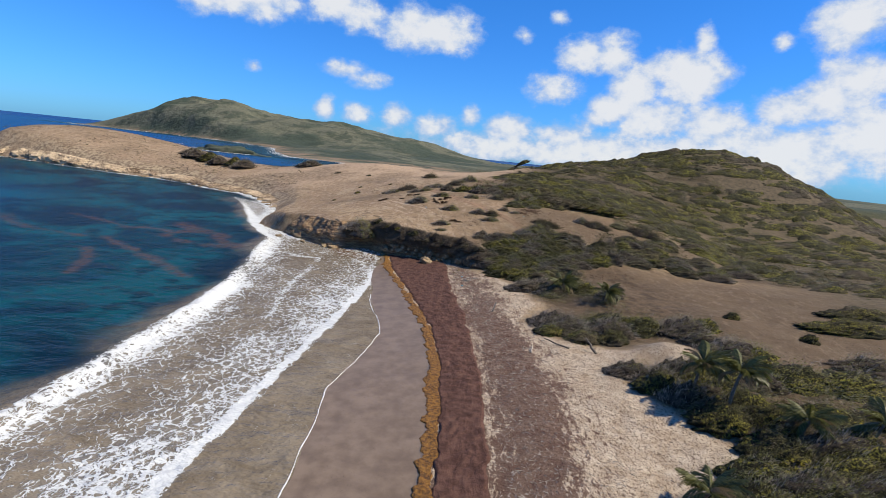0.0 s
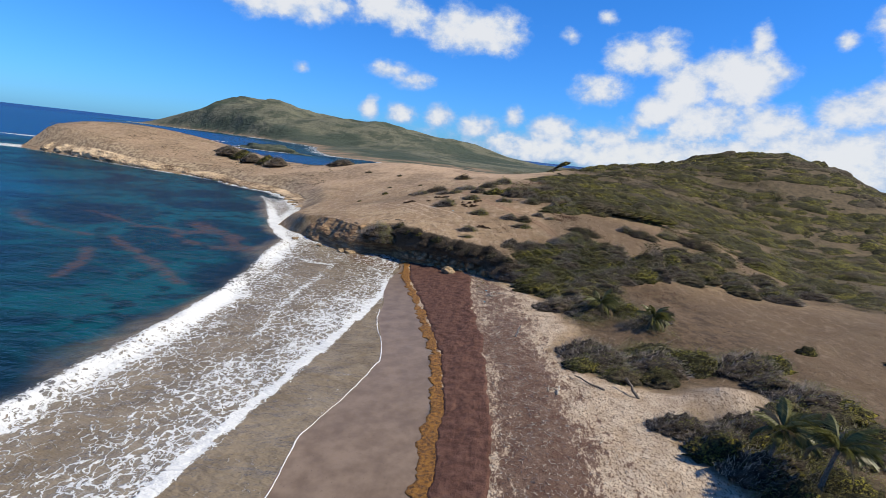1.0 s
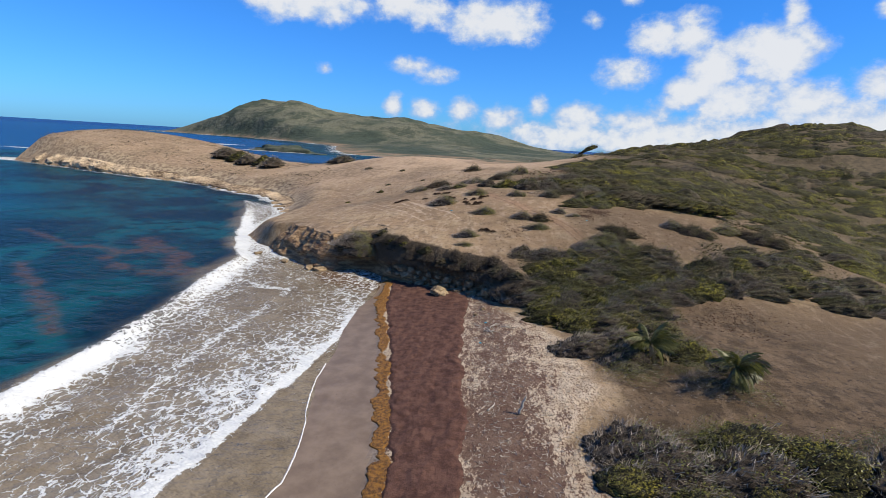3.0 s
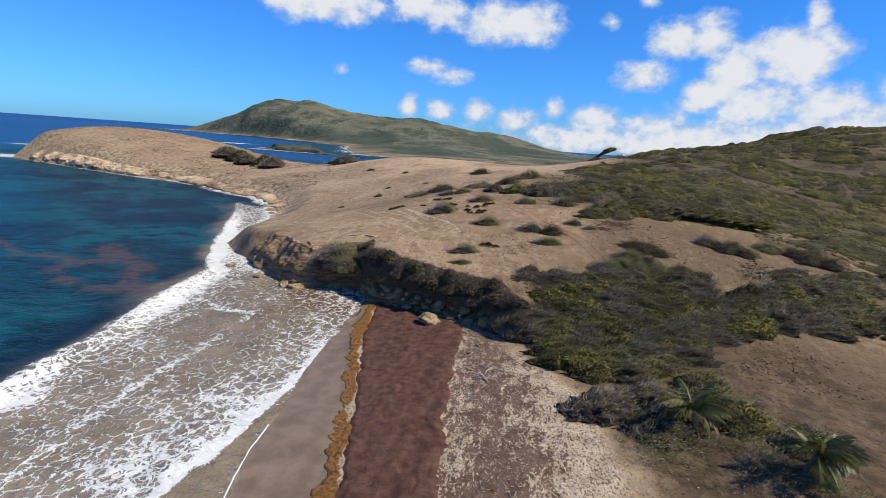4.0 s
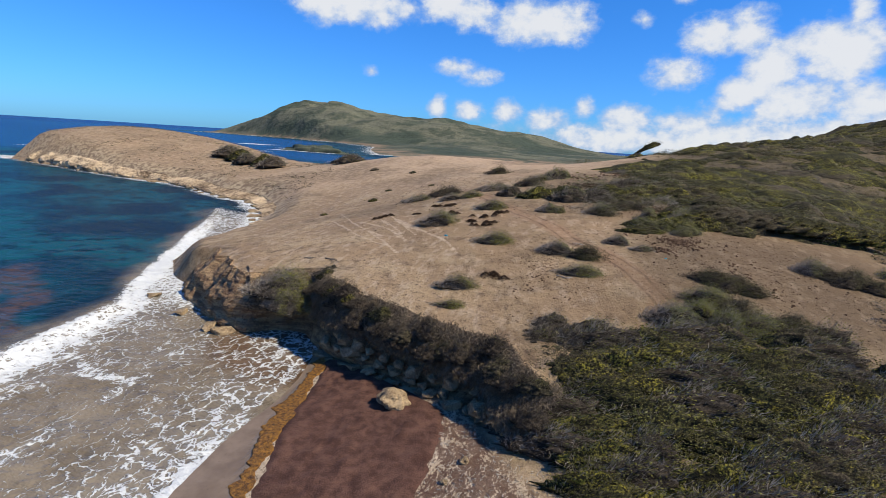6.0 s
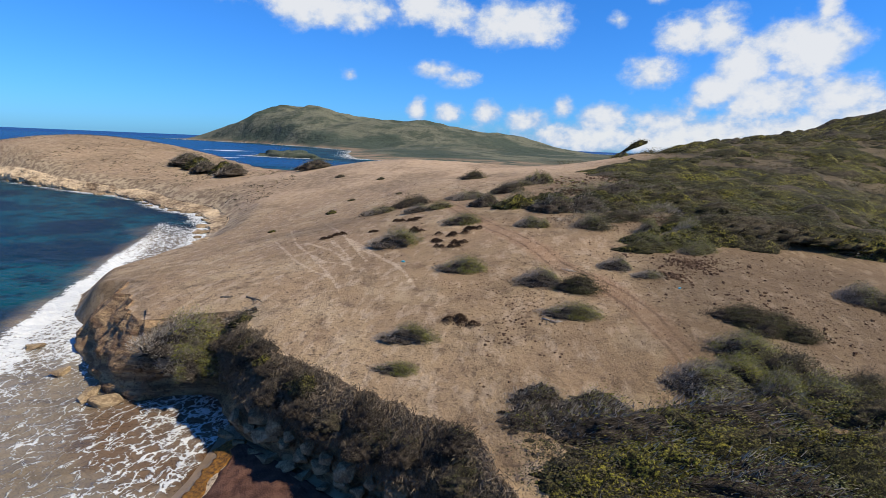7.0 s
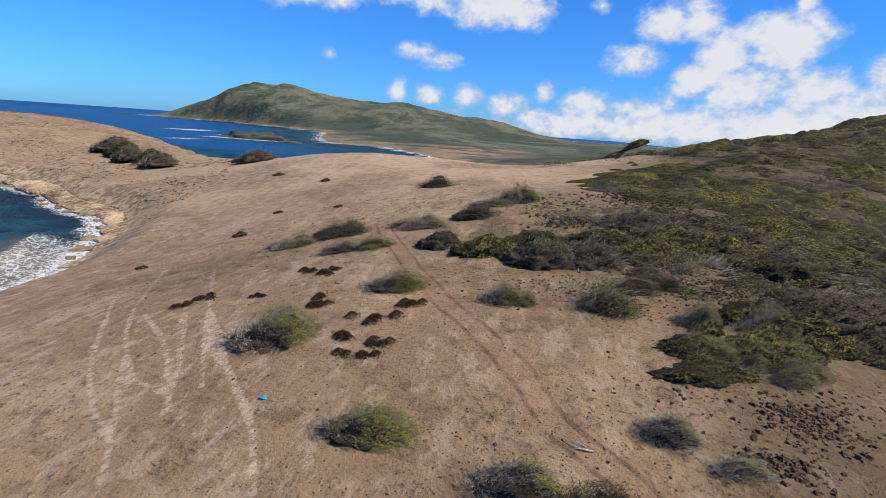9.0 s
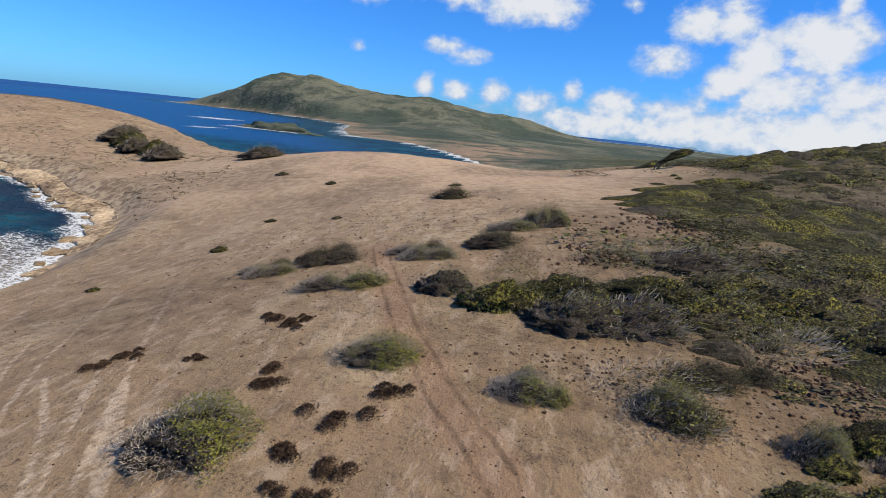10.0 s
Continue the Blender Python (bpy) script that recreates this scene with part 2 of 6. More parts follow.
def water_material():
    m, t, p = material("sea_water")
    v = object_coord(t)
    off = attribute(t, "offshore").outputs["Fac"]          # metres from the waterline, over 100
    patch = noise_tex(t, v, 0.04, 5, 0.62, 0.8)
    deep = mix_rgb(t, smooth_range(t, patch.outputs[0], 0.40, 0.60), (0.002, 0.013, 0.024), (0.003, 0.052, 0.066))
    stones = noise_tex(t, v, 0.22, 5, 0.6)
    deep = mix_rgb(t, math_node(t, "MULTIPLY", smooth_range(t, stones.outputs[0], 0.50, 0.62), smooth_range(t, off, 0.9, 0.2)), deep, (0.002, 0.016, 0.024))
    far = mix_rgb(t, smooth_range(t, off, 0.5, 1.3), deep, (0.004, 0.052, 0.158))
    far = mix_rgb(t, smooth_range(t, off, 3.0, 12.0), far, (0.003, 0.032, 0.135))
    murk = noise_tex(t, v, 0.22, 5, 0.6, 0.8)
    brown = mix_rgb(t, smooth_range(t, murk.outputs[0], 0.3, 0.7), (0.134, 0.106, 0.071), (0.199, 0.164, 0.118))
    shal = attribute(t, "shallow").outputs["Fac"]
    col = mix_rgb(t, shal, far, brown)
    raft = attribute(t, "raft").outputs["Fac"]
    torn = smooth_range(t, noise_tex(t, v, 0.8, 5, 0.65).outputs[0], 0.34, 0.56)
    col = mix_rgb(t, math_node(t, "MULTIPLY", raft, math_node(t, "MULTIPLY_ADD", torn, 0.6, 0.12)), col, (0.080, 0.046, 0.036))
    col = mix_rgb(t, math_node(t, "MULTIPLY", attribute(t, "tea").outputs["Fac"], 0.8), col, (0.094, 0.046, 0.018))
    # lace of foam
    foam = attribute(t, "foam").outputs["Fac"]
    warp = noise_tex(t, v, 0.7, 4, 0.6)
    wv = t.nodes.new("ShaderNodeVectorMath")
    wv.operation = "MULTIPLY_ADD"
    link(t, warp.outputs["Color"], wv.inputs[0])
    wv.inputs[1].default_value = (1.6, 1.6, 0)
    link(t, object_coord(t, (1.0, 0.75, 1.0), 0.25), wv.inputs[2])
    lace = None
    for sc, k in ((1.0, 0.5), (2.7, 0.5)):
        vo = t.nodes.new("ShaderNodeTexVoronoi")
        vo.feature = "DISTANCE_TO_EDGE"
        vo.inputs["Scale"].default_value = sc
        link(t, wv.outputs[0], vo.inputs["Vector"])
        e = math_node(t, "MULTIPLY", smooth_range(t, vo.outputs[0], 0.20, 0.0), k)
        lace = e if lace is None else math_node(t, "ADD", lace, e)
    clump = noise_tex(t, v, 0.45, 5, 0.65)
    lace = math_node(t, "ADD", lace, math_node(t, "MULTIPLY", math_node(t, "SUBTRACT", clump.outputs[0], 0.5), 0.9))
    thr = math_node(t, "SUBTRACT", 1.15, math_node(t, "MULTIPLY", foam, 1.25))
    f = smooth_range(t, math_node(t, "SUBTRACT", lace, thr), -0.08, 0.20)
    f = math_node(t, "MULTIPLY", f, smooth_range(t, foam, 0.02, 0.12))
    milk = math_node(t, "MULTIPLY", smooth_range(t, foam, 0.15, 0.75), math_node(t, "MULTIPLY_ADD", clump.outputs[0], 0.5, 0.0))
    col = mix_rgb(t, milk, col, (0.290, 0.285, 0.259))
    col = mix_rgb(t, f, col, (0.537, 0.555, 0.548))
    r1, r2 = noise_tex(t, object_coord(t, (0.5, 1.0, 1.0), 0.5), 0.35, 5, 0.6), noise_tex(t, v, 1.8, 4, 0.6)
    h = math_node(t, "ADD", r1.outputs[0], math_node(t, "MULTIPLY", r2.outputs[0], 0.10))
    h = math_node(t, "ADD", h, math_node(t, "MULTIPLY", f, 0.12))
    nb = t.nodes.new("ShaderNodeBump")
    nb.inputs["Strength"].default_value, nb.inputs["Distance"].default_value = 0.8, 1.7
    link(t, h, nb.inputs["Height"])
    body, gloss, fr, mx = (t.nodes.new(k) for k in ("ShaderNodeBsdfDiffuse", "ShaderNodeBsdfGlossy", "ShaderNodeFresnel", "ShaderNodeMixShader"))
    fr.inputs["IOR"].default_value = 1.33
    gloss.inputs["Roughness"].default_value = 0.22
    for n in (body, gloss, fr):
        link(t, nb.outputs[0], n.inputs["Normal"])
    link(t, col, body.inputs["Color"])
    # a choppy sea mirrors less of the low sky than a smooth one
    share = math_node(t, "MULTIPLY", math_node(t, "MULTIPLY", fr.outputs[0], 0.42), math_node(t, "SUBTRACT", 1.0, f))
    link(t, share, mx.inputs[0])
    link(t, body.outputs[0], mx.inputs[1])
    link(t, gloss.outputs[0], mx.inputs[2])
    link(t, mx.outputs[0], t.nodes["Material Output"].inputs[0])
    t.nodes.remove(p)
    return m


def far_hill_material():
    m, t, p = material("hazed_hillside")
    v = object_coord(t)
    big, mid, fine = noise_tex(t, v, 0.004, 5, 0.6), noise_tex(t, v, 0.02, 6, 0.65), noise_tex(t, v, 0.12, 5, 0.7)
    # broad patches paint cloud shadows along with plant cover; blue-grey hues hold the haze
    c = mix_rgb(t, smooth_range(t, big.outputs[0], 0.44, 0.56), (0.052, 0.066, 0.048), (0.122, 0.122, 0.084))
    c = mix_rgb(t, math_node(t, "MULTIPLY", smooth_range(t, mid.outputs[0], 0.48, 0.60), 0.75), c, (0.036, 0.048, 0.034))
    c = mix_rgb(t, math_node(t, "MULTIPLY", smooth_range(t, fine.outputs[0], 0.50, 0.62), 0.45), c, (0.044, 0.056, 0.040))
    low = attribute(t, "shore").outputs["Fac"]
    c = mix_rgb(t, math_node(t, "MULTIPLY", low, smooth_range(t, mid.outputs[0], 0.40, 0.56)), c, (0.218, 0.159, 0.107))
    c = mix_rgb(t, attribute(t, "brush").outputs["Fac"], c, mix_rgb(t, smooth_range(t, fine.outputs[0], 0.42, 0.58), (0.076, 0.074, 0.031), (0.036, 0.037, 0.018)))
    link(t, c, p.inputs["Base Color"])
    p.inputs["Roughness"].default_value, p.inputs["Specular IOR Level"].default_value = 1.0, 0.1
    bump(t, p, math_node(t, "ADD", mid.outputs[0], math_node(t, "MULTIPLY", fine.outputs[0], 0.06)), 0.7, 16.0)
    return m


GROUND_MAT, WATER_MAT, FAR_MAT = ground_material(), water_material(), far_hill_material()

# ---- the lie of the land ----
# mounds that add up to the plateau, the cape and the hill: x, y, radius, height
MOUNDS = [(-250, 340, 55, 14.1), (-200, 335, 55, 6.1), (-140, 310, 45, 3.4), (-90, 290, 40, 3.1), (-60, 240, 45, 1.1),
          (-35, 170, 35, -1.8), (-30, 140, 30, 3.8), (-35, 270, 35, 12.2), (-5, 245, 35, 0.4), (0, 205, 32, 9.0),
          (0, 160, 28, 4.6), (10, 130, 26, 0.9), (35, 135, 26, 5.1), (32, 175, 26, 2.7), (45, 215, 28, 4.7),
          (65, 175, 28, 6.1), (60, 260, 35, 16.3), (100, 245, 36, 2.5), (90, 310, 40, 7.9), (150, 310, 45, 35.3),
          (185, 270, 40, 12.8), (110, 180, 45, -0.8), (80, 135, 35, -2.1), (20, 300, 40, 3.1)]
RIDGES = [(130, 360, 45, 3.1), (230, 330, 70, -16.4), (330, 420, 110, 3.6), (180, 520, 110, 29.6)]
# the far headland: x, y, radius, height
FAR = [(-830, 1710, 150, 104.1), (-845, 1850, 330, -39.6), (-560, 1660, 190, 105.2), (-350, 1640, 170, 17.4), (-160, 1620, 170, 71.2),
       (0, 1500, 170, -40.3), (150, 1400, 200, 33.4), (330, 1300, 260, -10.8), (60, 900, 220, 2.8), (-1000, 1700, 120, 28.0),
       (-170, 1000, 130, 12.2), (200, 650, 160, -9.5), (-1090, 1720, 90, 15.3)]
# waterline of beach, cliff, cove and cape, then back along the bay behind
COAST = [(-8, -320), (-5, 20), (-5, 40), (-6, 55), (-6.8, 76), (-8.0, 95), (-8.9, 110), (-10.0, 120), (-11.6, 127.2), (-15, 131.2), (-18, 131.2), (-20.5, 128.7), (-24, 129.2), (-29.1, 131.4),
         (-37, 136.3), (-40, 139.5), (-44, 145.5), (-50.5, 153), (-54, 167), (-55.8, 181), (-59, 190), (-72.5, 212.5), (-84, 224.5),
         (-103, 232.5), (-118, 243), (-134, 249.5), (-158, 254.5), (-183, 263), (-216, 275), (-246, 285), (-265, 296), (-272, 314),
         (-262, 345), (-230, 374), (-170, 364), (-135, 338), (-112, 322), (-80, 335), (-40, 352), (0, 380), (10, 430), (-35, 474),
         (-92, 591), (-143, 662), (-225, 690), (-300, 860), (-372, 1063), (-560, 1300), (-803, 1461), (-1030, 1551), (-1180, 1600), (-1230, 1680),
         (-1080, 1900), (-700, 2300), (0, 2600), (2500, 2600), (2500, -320)]
# foot of the cliff, running on as the rim of a scrubby slope
RIM = [(-60, 139), (-37, 138.2), (-29, 132.6), (-24, 129.6), (-20.5, 129.1), (-18, 131.4), (-15, 131.4), (-12, 128), (-9, 126), (-3.5, 123.6), (0.2, 121.6), (4, 120), (7, 118.3), (10, 114.5), (15, 109.5), (24, 105),
       (40, 104), (70, 106), (400, 120)]
WATER_Y, WATER_X = [-320, 20, 40, 55, 76, 95, 110, 122, 128], [-8, -5, -5, -6, -6.8, -8.0, -8.9, -10.2, -11.6]


def sstep(a, b, v):
    k = np.clip((v - a) / (b - a), 0, 1)
    return k * k * (3 - 2 * k)


def line_distance(x, y, line):
    """Distance to a polyline, and the fraction of the way along it."""
    best = np.full(x.shape, 1e9)
    side = np.zeros(x.shape)
    for (ax, ay), (bx, by) in zip(line, line[1:]):
        dx, dy = bx - ax, by - ay
        k = np.clip(((x - ax) * dx + (y - ay) * dy) / (dx * dx + dy * dy), 0, 1)
        d = np.hypot(x - ax - k * dx, y - ay - k * dy)
        s = np.sign(dx * (y - ay) - dy * (x - ax))
        near = d < best - 1e-6
        best, side = np.where(near, d, best), np.where(near, s, side)
    return best, side


def inside(x, y, poly):
    hit = np.zeros(x.shape, bool)
    for (ax, ay), (bx, by) in zip(poly, poly[1:] + poly[:1]):
        if ay == by:
            continue
        cross = ((ay > y) != (by > y)) & (x < (bx - ax) * (y - ay) / (by - ay) + ax)
        hit ^= cross
    return hit


_rng = np.random.default_rng(7)
_lattice = _rng.random((256, 256))


def vnoise(x, y, scale, octaves=4, gain=0.5):
    """Smooth value noise about 0, in -1 to 1."""
    out, amp, total = np.zeros(np.shape(x)), 1.0, 0.0
    for o in range(octaves):
        u, v = np.asarray(x) / scale * 2 ** o + 17.3 * o, np.asarray(y) / scale * 2 ** o + 5.1 * o
        i, j = np.floor(u).astype(int), np.floor(v).astype(int)
        fu, fv = u - i, v - j
        fu, fv = fu * fu * (3 - 2 * fu), fv * fv * (3 - 2 * fv)
        g = lambda a, b: _lattice[a % 256, b % 256]
        out += amp * ((g(i, j) * (1 - fu) + g(i + 1, j) * fu) * (1 - fv) + (g(i, j + 1) * (1 - fu) + g(i + 1, j + 1) * fu) * fv)
        total += amp
        amp *= gain
    return out / total * 2 - 1


def coast_distance(x, y):
    """Metres inland of the waterline (minus: out at sea)."""
    d, _ = line_distance(x, y, COAST)
    return np.where(inside(x, y, COAST), d, -d)


def plateau(x, y):
    h = np.zeros(x.shape)
    for cx, cy, r, a in MOUNDS + RIDGES:
        h += a * np.exp(-((x - cx) ** 2 + (y - cy) ** 2) / (2 * r * r))
    far = np.zeros(x.shape)
    for cx, cy, r, a in FAR:
        far += a * np.exp(-((x - cx) ** 2 + (y - cy) ** 2) / (2 * r * r))
    ridged = 1.08 - np.abs(vnoise(x + 60 * vnoise(x, y, 400, 2), y, 330, 5, 0.5)) * 0.78
    h = h + far * ridged
    near = sstep(420, 330, y)
    h = h + near * (vnoise(x, y, 9, 4) * 0.28 + vnoise(x, y, 2.2, 3) * 0.07)
    h = h - 1.5 * near * scrub_cover(x, y)
    return np.maximum(h, 1.2)


def beach_level(x, y):
    u = x - np.interp(y, WATER_Y, WATER_X)
    z = np.interp(u, [-60, -25, -8, 0, 9, 14, 22, 32, 45, 70, 120], [-5, -2.0, -0.6, 0, 0.75, 1.15, 1.75, 2.1, 2.8, 2.6, 3.5])
    lump = sstep(22, 32, u)
    z = z + 1.5 * np.exp(-(((x - 35) / 4.0) ** 2 + ((y - 70) / 2.6) ** 2))
    return z + vnoise(x, y, 3.0, 4) * (0.05 + 0.10 * sstep(14, 24, u)) + lump * vnoise(x, y, 11, 4) * 0.8


def brow(y, d):
    """How far the land has risen at d metres from the water."""
    bluff = np.interp(y, [140, 150, 190, 222, 250], [3.0, 4.5, 8.0, 15.0, 9.0])
    low = np.where(y > 415, 60.0, bluff)
    return np.where(y > 141, sstep(0, 1, d / low) ** 0.75, 1.0)


def set_back(x):
    """Metres from the foot of the cliff to its edge."""
    return np.interp(x, [-45, -34, -26, -14, 6, 12], [5.6, 5.0, 3.8, 3.0, 3.2, 4.4])


def height(x, y):
    x, y = np.asarray(x, float), np.asarray(y, float)
    d = coast_distance(x, y)
    rd, rs = line_distance(x, y, RIM)
    s = rd * rs
    wide = np.interp(x, [6, 14, 24, 45, 80], [7.0, 9, 22, 30, 45])
    p = plateau(x, y)
    p = np.where(d > 0, p * brow(y, d), 0)
    k = sstep(0, 1, np.clip(s / wide, 0, 1))
    # behind the cliff the ground lies hidden under its crest
    k = np.where(x < 12, sstep(2.6, set_back(x) + 2.6, s), k)
    b = beach_level(x, y)
    land = b + (p - b) * k
    sea_bed = np.maximum(0.14 * d, -6.0)
    south = s <= 0
    z = np.where(south, b, np.where(d > 0, land, np.minimum(sea_bed, -0.3)))
    z = np.where((d <= 0) & ~south, np.minimum(sea_bed - 0.3, -0.3), z)
    return z


def axis(lo, hi, fine_lo, fine_hi, step, growth):
    """Grid lines, close together between fine_lo and fine_hi and wider further out."""
    mid = list(np.arange(fine_lo, fine_hi + step / 2, step))
    out, v, g = [], mid[-1], step
    while v < hi:
        g *= growth
        v = min(v + g, hi)
        out.append(v)
    back, v, g = [], mid[0], step
    while v > lo:
        g *= growth
        v = max(v - g, lo)
        back.append(v)
    return np.array(back[::-1] + mid + out)


def sheet(name, xs, ys, zf, mat, attrs=None):
    """A heightfield over the grid lines xs, ys with named float attributes."""
    gx, gy = np.meshgrid(xs, ys)
    gz = zf(gx, gy)
    nx, ny = len(xs), len(ys)
    me = bpy.data.meshes.new(name)
    me.vertices.add(nx * ny)
    me.vertices.foreach_set("co", np.stack([gx, gy, gz], -1).astype(np.float32).ravel())
    i = (np.arange(ny - 1)[:, None] * nx + np.arange(nx - 1)[None, :]).ravel()
    quads = np.stack([i, i + 1, i + nx + 1, i + nx], -1)
    me.loops.add(quads.size)
    me.loops.foreach_set("vertex_index", quads.ravel().astype(np.int32))
    me.polygons.add(len(quads))
    me.polygons.foreach_set("loop_start", np.arange(0, quads.size, 4, dtype=np.int32))
    me.polygons.foreach_set("use_smooth", np.ones(len(quads), bool))
    me.update(calc_edges=True)
    for key, val in (attrs(gx, gy, gz) if attrs else {}).items():
        a = me.attributes.new(key, "FLOAT", "POINT")
        a.data.foreach_set("value", val.astype(np.float32).ravel())
    me.materials.append(mat)
    ob = new(name, me)
    return ob


# how far the thin last wash runs up the sand past the waterline, and the white front of the wave behind it, as x over y
LOBE_Y, LOBE = [20, 47, 55, 64, 72, 80, 88, 100, 110, 118], [0.5, 0.4, 0.4, 2.2, 3.9, 2.4, 0.6, -0.4, -1.2, 0.0]
SWASH_Y, SWASH_X = [-320, 20, 44, 54, 71, 77, 95, 108, 115, 127, 131], [-13, -12.8, -12.4, -11.8, -10.3, -9.5, -8.7, -9.5, -10.7, -11.4, -13]


def shore_lobe(x, y):
    """Metres that the wash runs up (plus) or draws back along the beach."""
    return np.interp(y, LOBE_Y, LOBE) + 0.35 * vnoise(x * 0.1, y, 5, 2) * sstep(118, 100, y)


def path_mask(x, y, line, half, soft):
    d, _ = line_distance(x, y, line)
    d = d + vnoise(x, y, 3.0, 3) * half * 0.6
    return sstep(half + soft, half, d)


def scrub_cover(x, y):
    """Share of the ground under thick scrub, 0 to 1."""
    n = vnoise(x, y, 22, 4)
    hill = sstep(20, 46, x - 0.10 * (y - 215) + n * 5) * sstep(150, 205, y + n * 25)
    back = sstep(72, 100, x + n * 14)
    crest = sstep(10, 4, np.hypot(x - 31, (y - 256) * 0.8))
    return np.clip(np.maximum(hill, back) * (1 - crest), 0, 1)


# inland edge of the loose sand, as x over y
SAND_Y, SAND_X = [-320, 42, 50, 56, 60, 65, 70, 73, 80, 90, 101, 108, 114, 118], [34, 34, 32, 28, 26, 29, 31, 21, 17, 20, 19.5, 14, 9.5, 6]

# seaward edge of the stranded weed, as x over y
GOLD_Y, GOLD_X = [20, 38, 52, 63, 75, 92, 107, 113, 118, 126], [5.6, 5.6, 5.5, 4.9, 3.1, -1.3, -5.8, -7.6, -8.6, -9.9]
TRAILS = [[(-14.1, 158.6), (-10.5, 152.5), (-8.2, 148.8), (-6.8, 146.6)],
          [(-13.7, 157.9), (-9.7, 153.0), (-6.4, 148.6), (-3.9, 145.9), (-2.4, 144.1)],
          [(-16.0, 158.8), (-14.2, 154.5), (-11.2, 149.9), (-8.7, 146.4), (-7.9, 145.3), (-5.6, 143.2), (-2.6, 141.4), (-0.4, 139.8)],
          [(-21.1, 158.5), (-17.6, 153.4), (-15.3, 150.9), (-12.9, 147.4), (-10.5, 144.3), (-8.7, 141.9), (-6.6, 138.9)],
          [(-14.8, 150.3), (-11.8, 147.2), (-9.9, 146.5), (-8.2, 145.6)],
          [(-13.8, 148.9), (-9.9, 144.8), (-6.9, 142.1), (-4.4, 140.0)],
          [(-26.2, 162.1), (-20.1, 153.9), (-16.8, 149.5), (-13.8, 146.1), (-10.6, 143.1), (-8.6, 141.8)],
          [(-18.9, 157.1), (-14.5, 153.2), (-11.1, 149.4), (-8.6, 145.9)],
          ]
TRAILS += [
          [(-20.3, 147.9), (-17.6, 144.6), (-15.7, 142.3), (-14.0, 140.3)],
          [(-12.6, 156.2), (-9.0, 151.0), (-5.0, 146.8), (-1.6, 143.0), (0.6, 139.0)], [(-17.4, 160.2), (-13.2, 154.0), (-9.4, 148.2), (-7.2, 143.6)], [(-22.6, 157.0), (-18.8, 151.6), (-15.9, 147.0), (-12.2, 142.6), (-10.2, 139.6)],
          [(-24.1, 174.9), (-14.1, 158.6)], [(-30.3, 174.8), (-26, 167), (-21.1, 158.5)],
          [(34, 119), (35.7, 115), (35.3, 111), (36.2, 107), (39, 103)], [(14, 84), (18, 89), (22, 89), (27, 87)]]
TRACK = [(22.5, 129), (19.8, 136.5), (18.3, 139.6), (15.7, 142.9), (13.1, 145.5), (11.4, 149.2), (8.4, 153.9), (5.3, 158.3), (0.6, 166.7), (-3, 174.5), (-7.9, 186.4)]


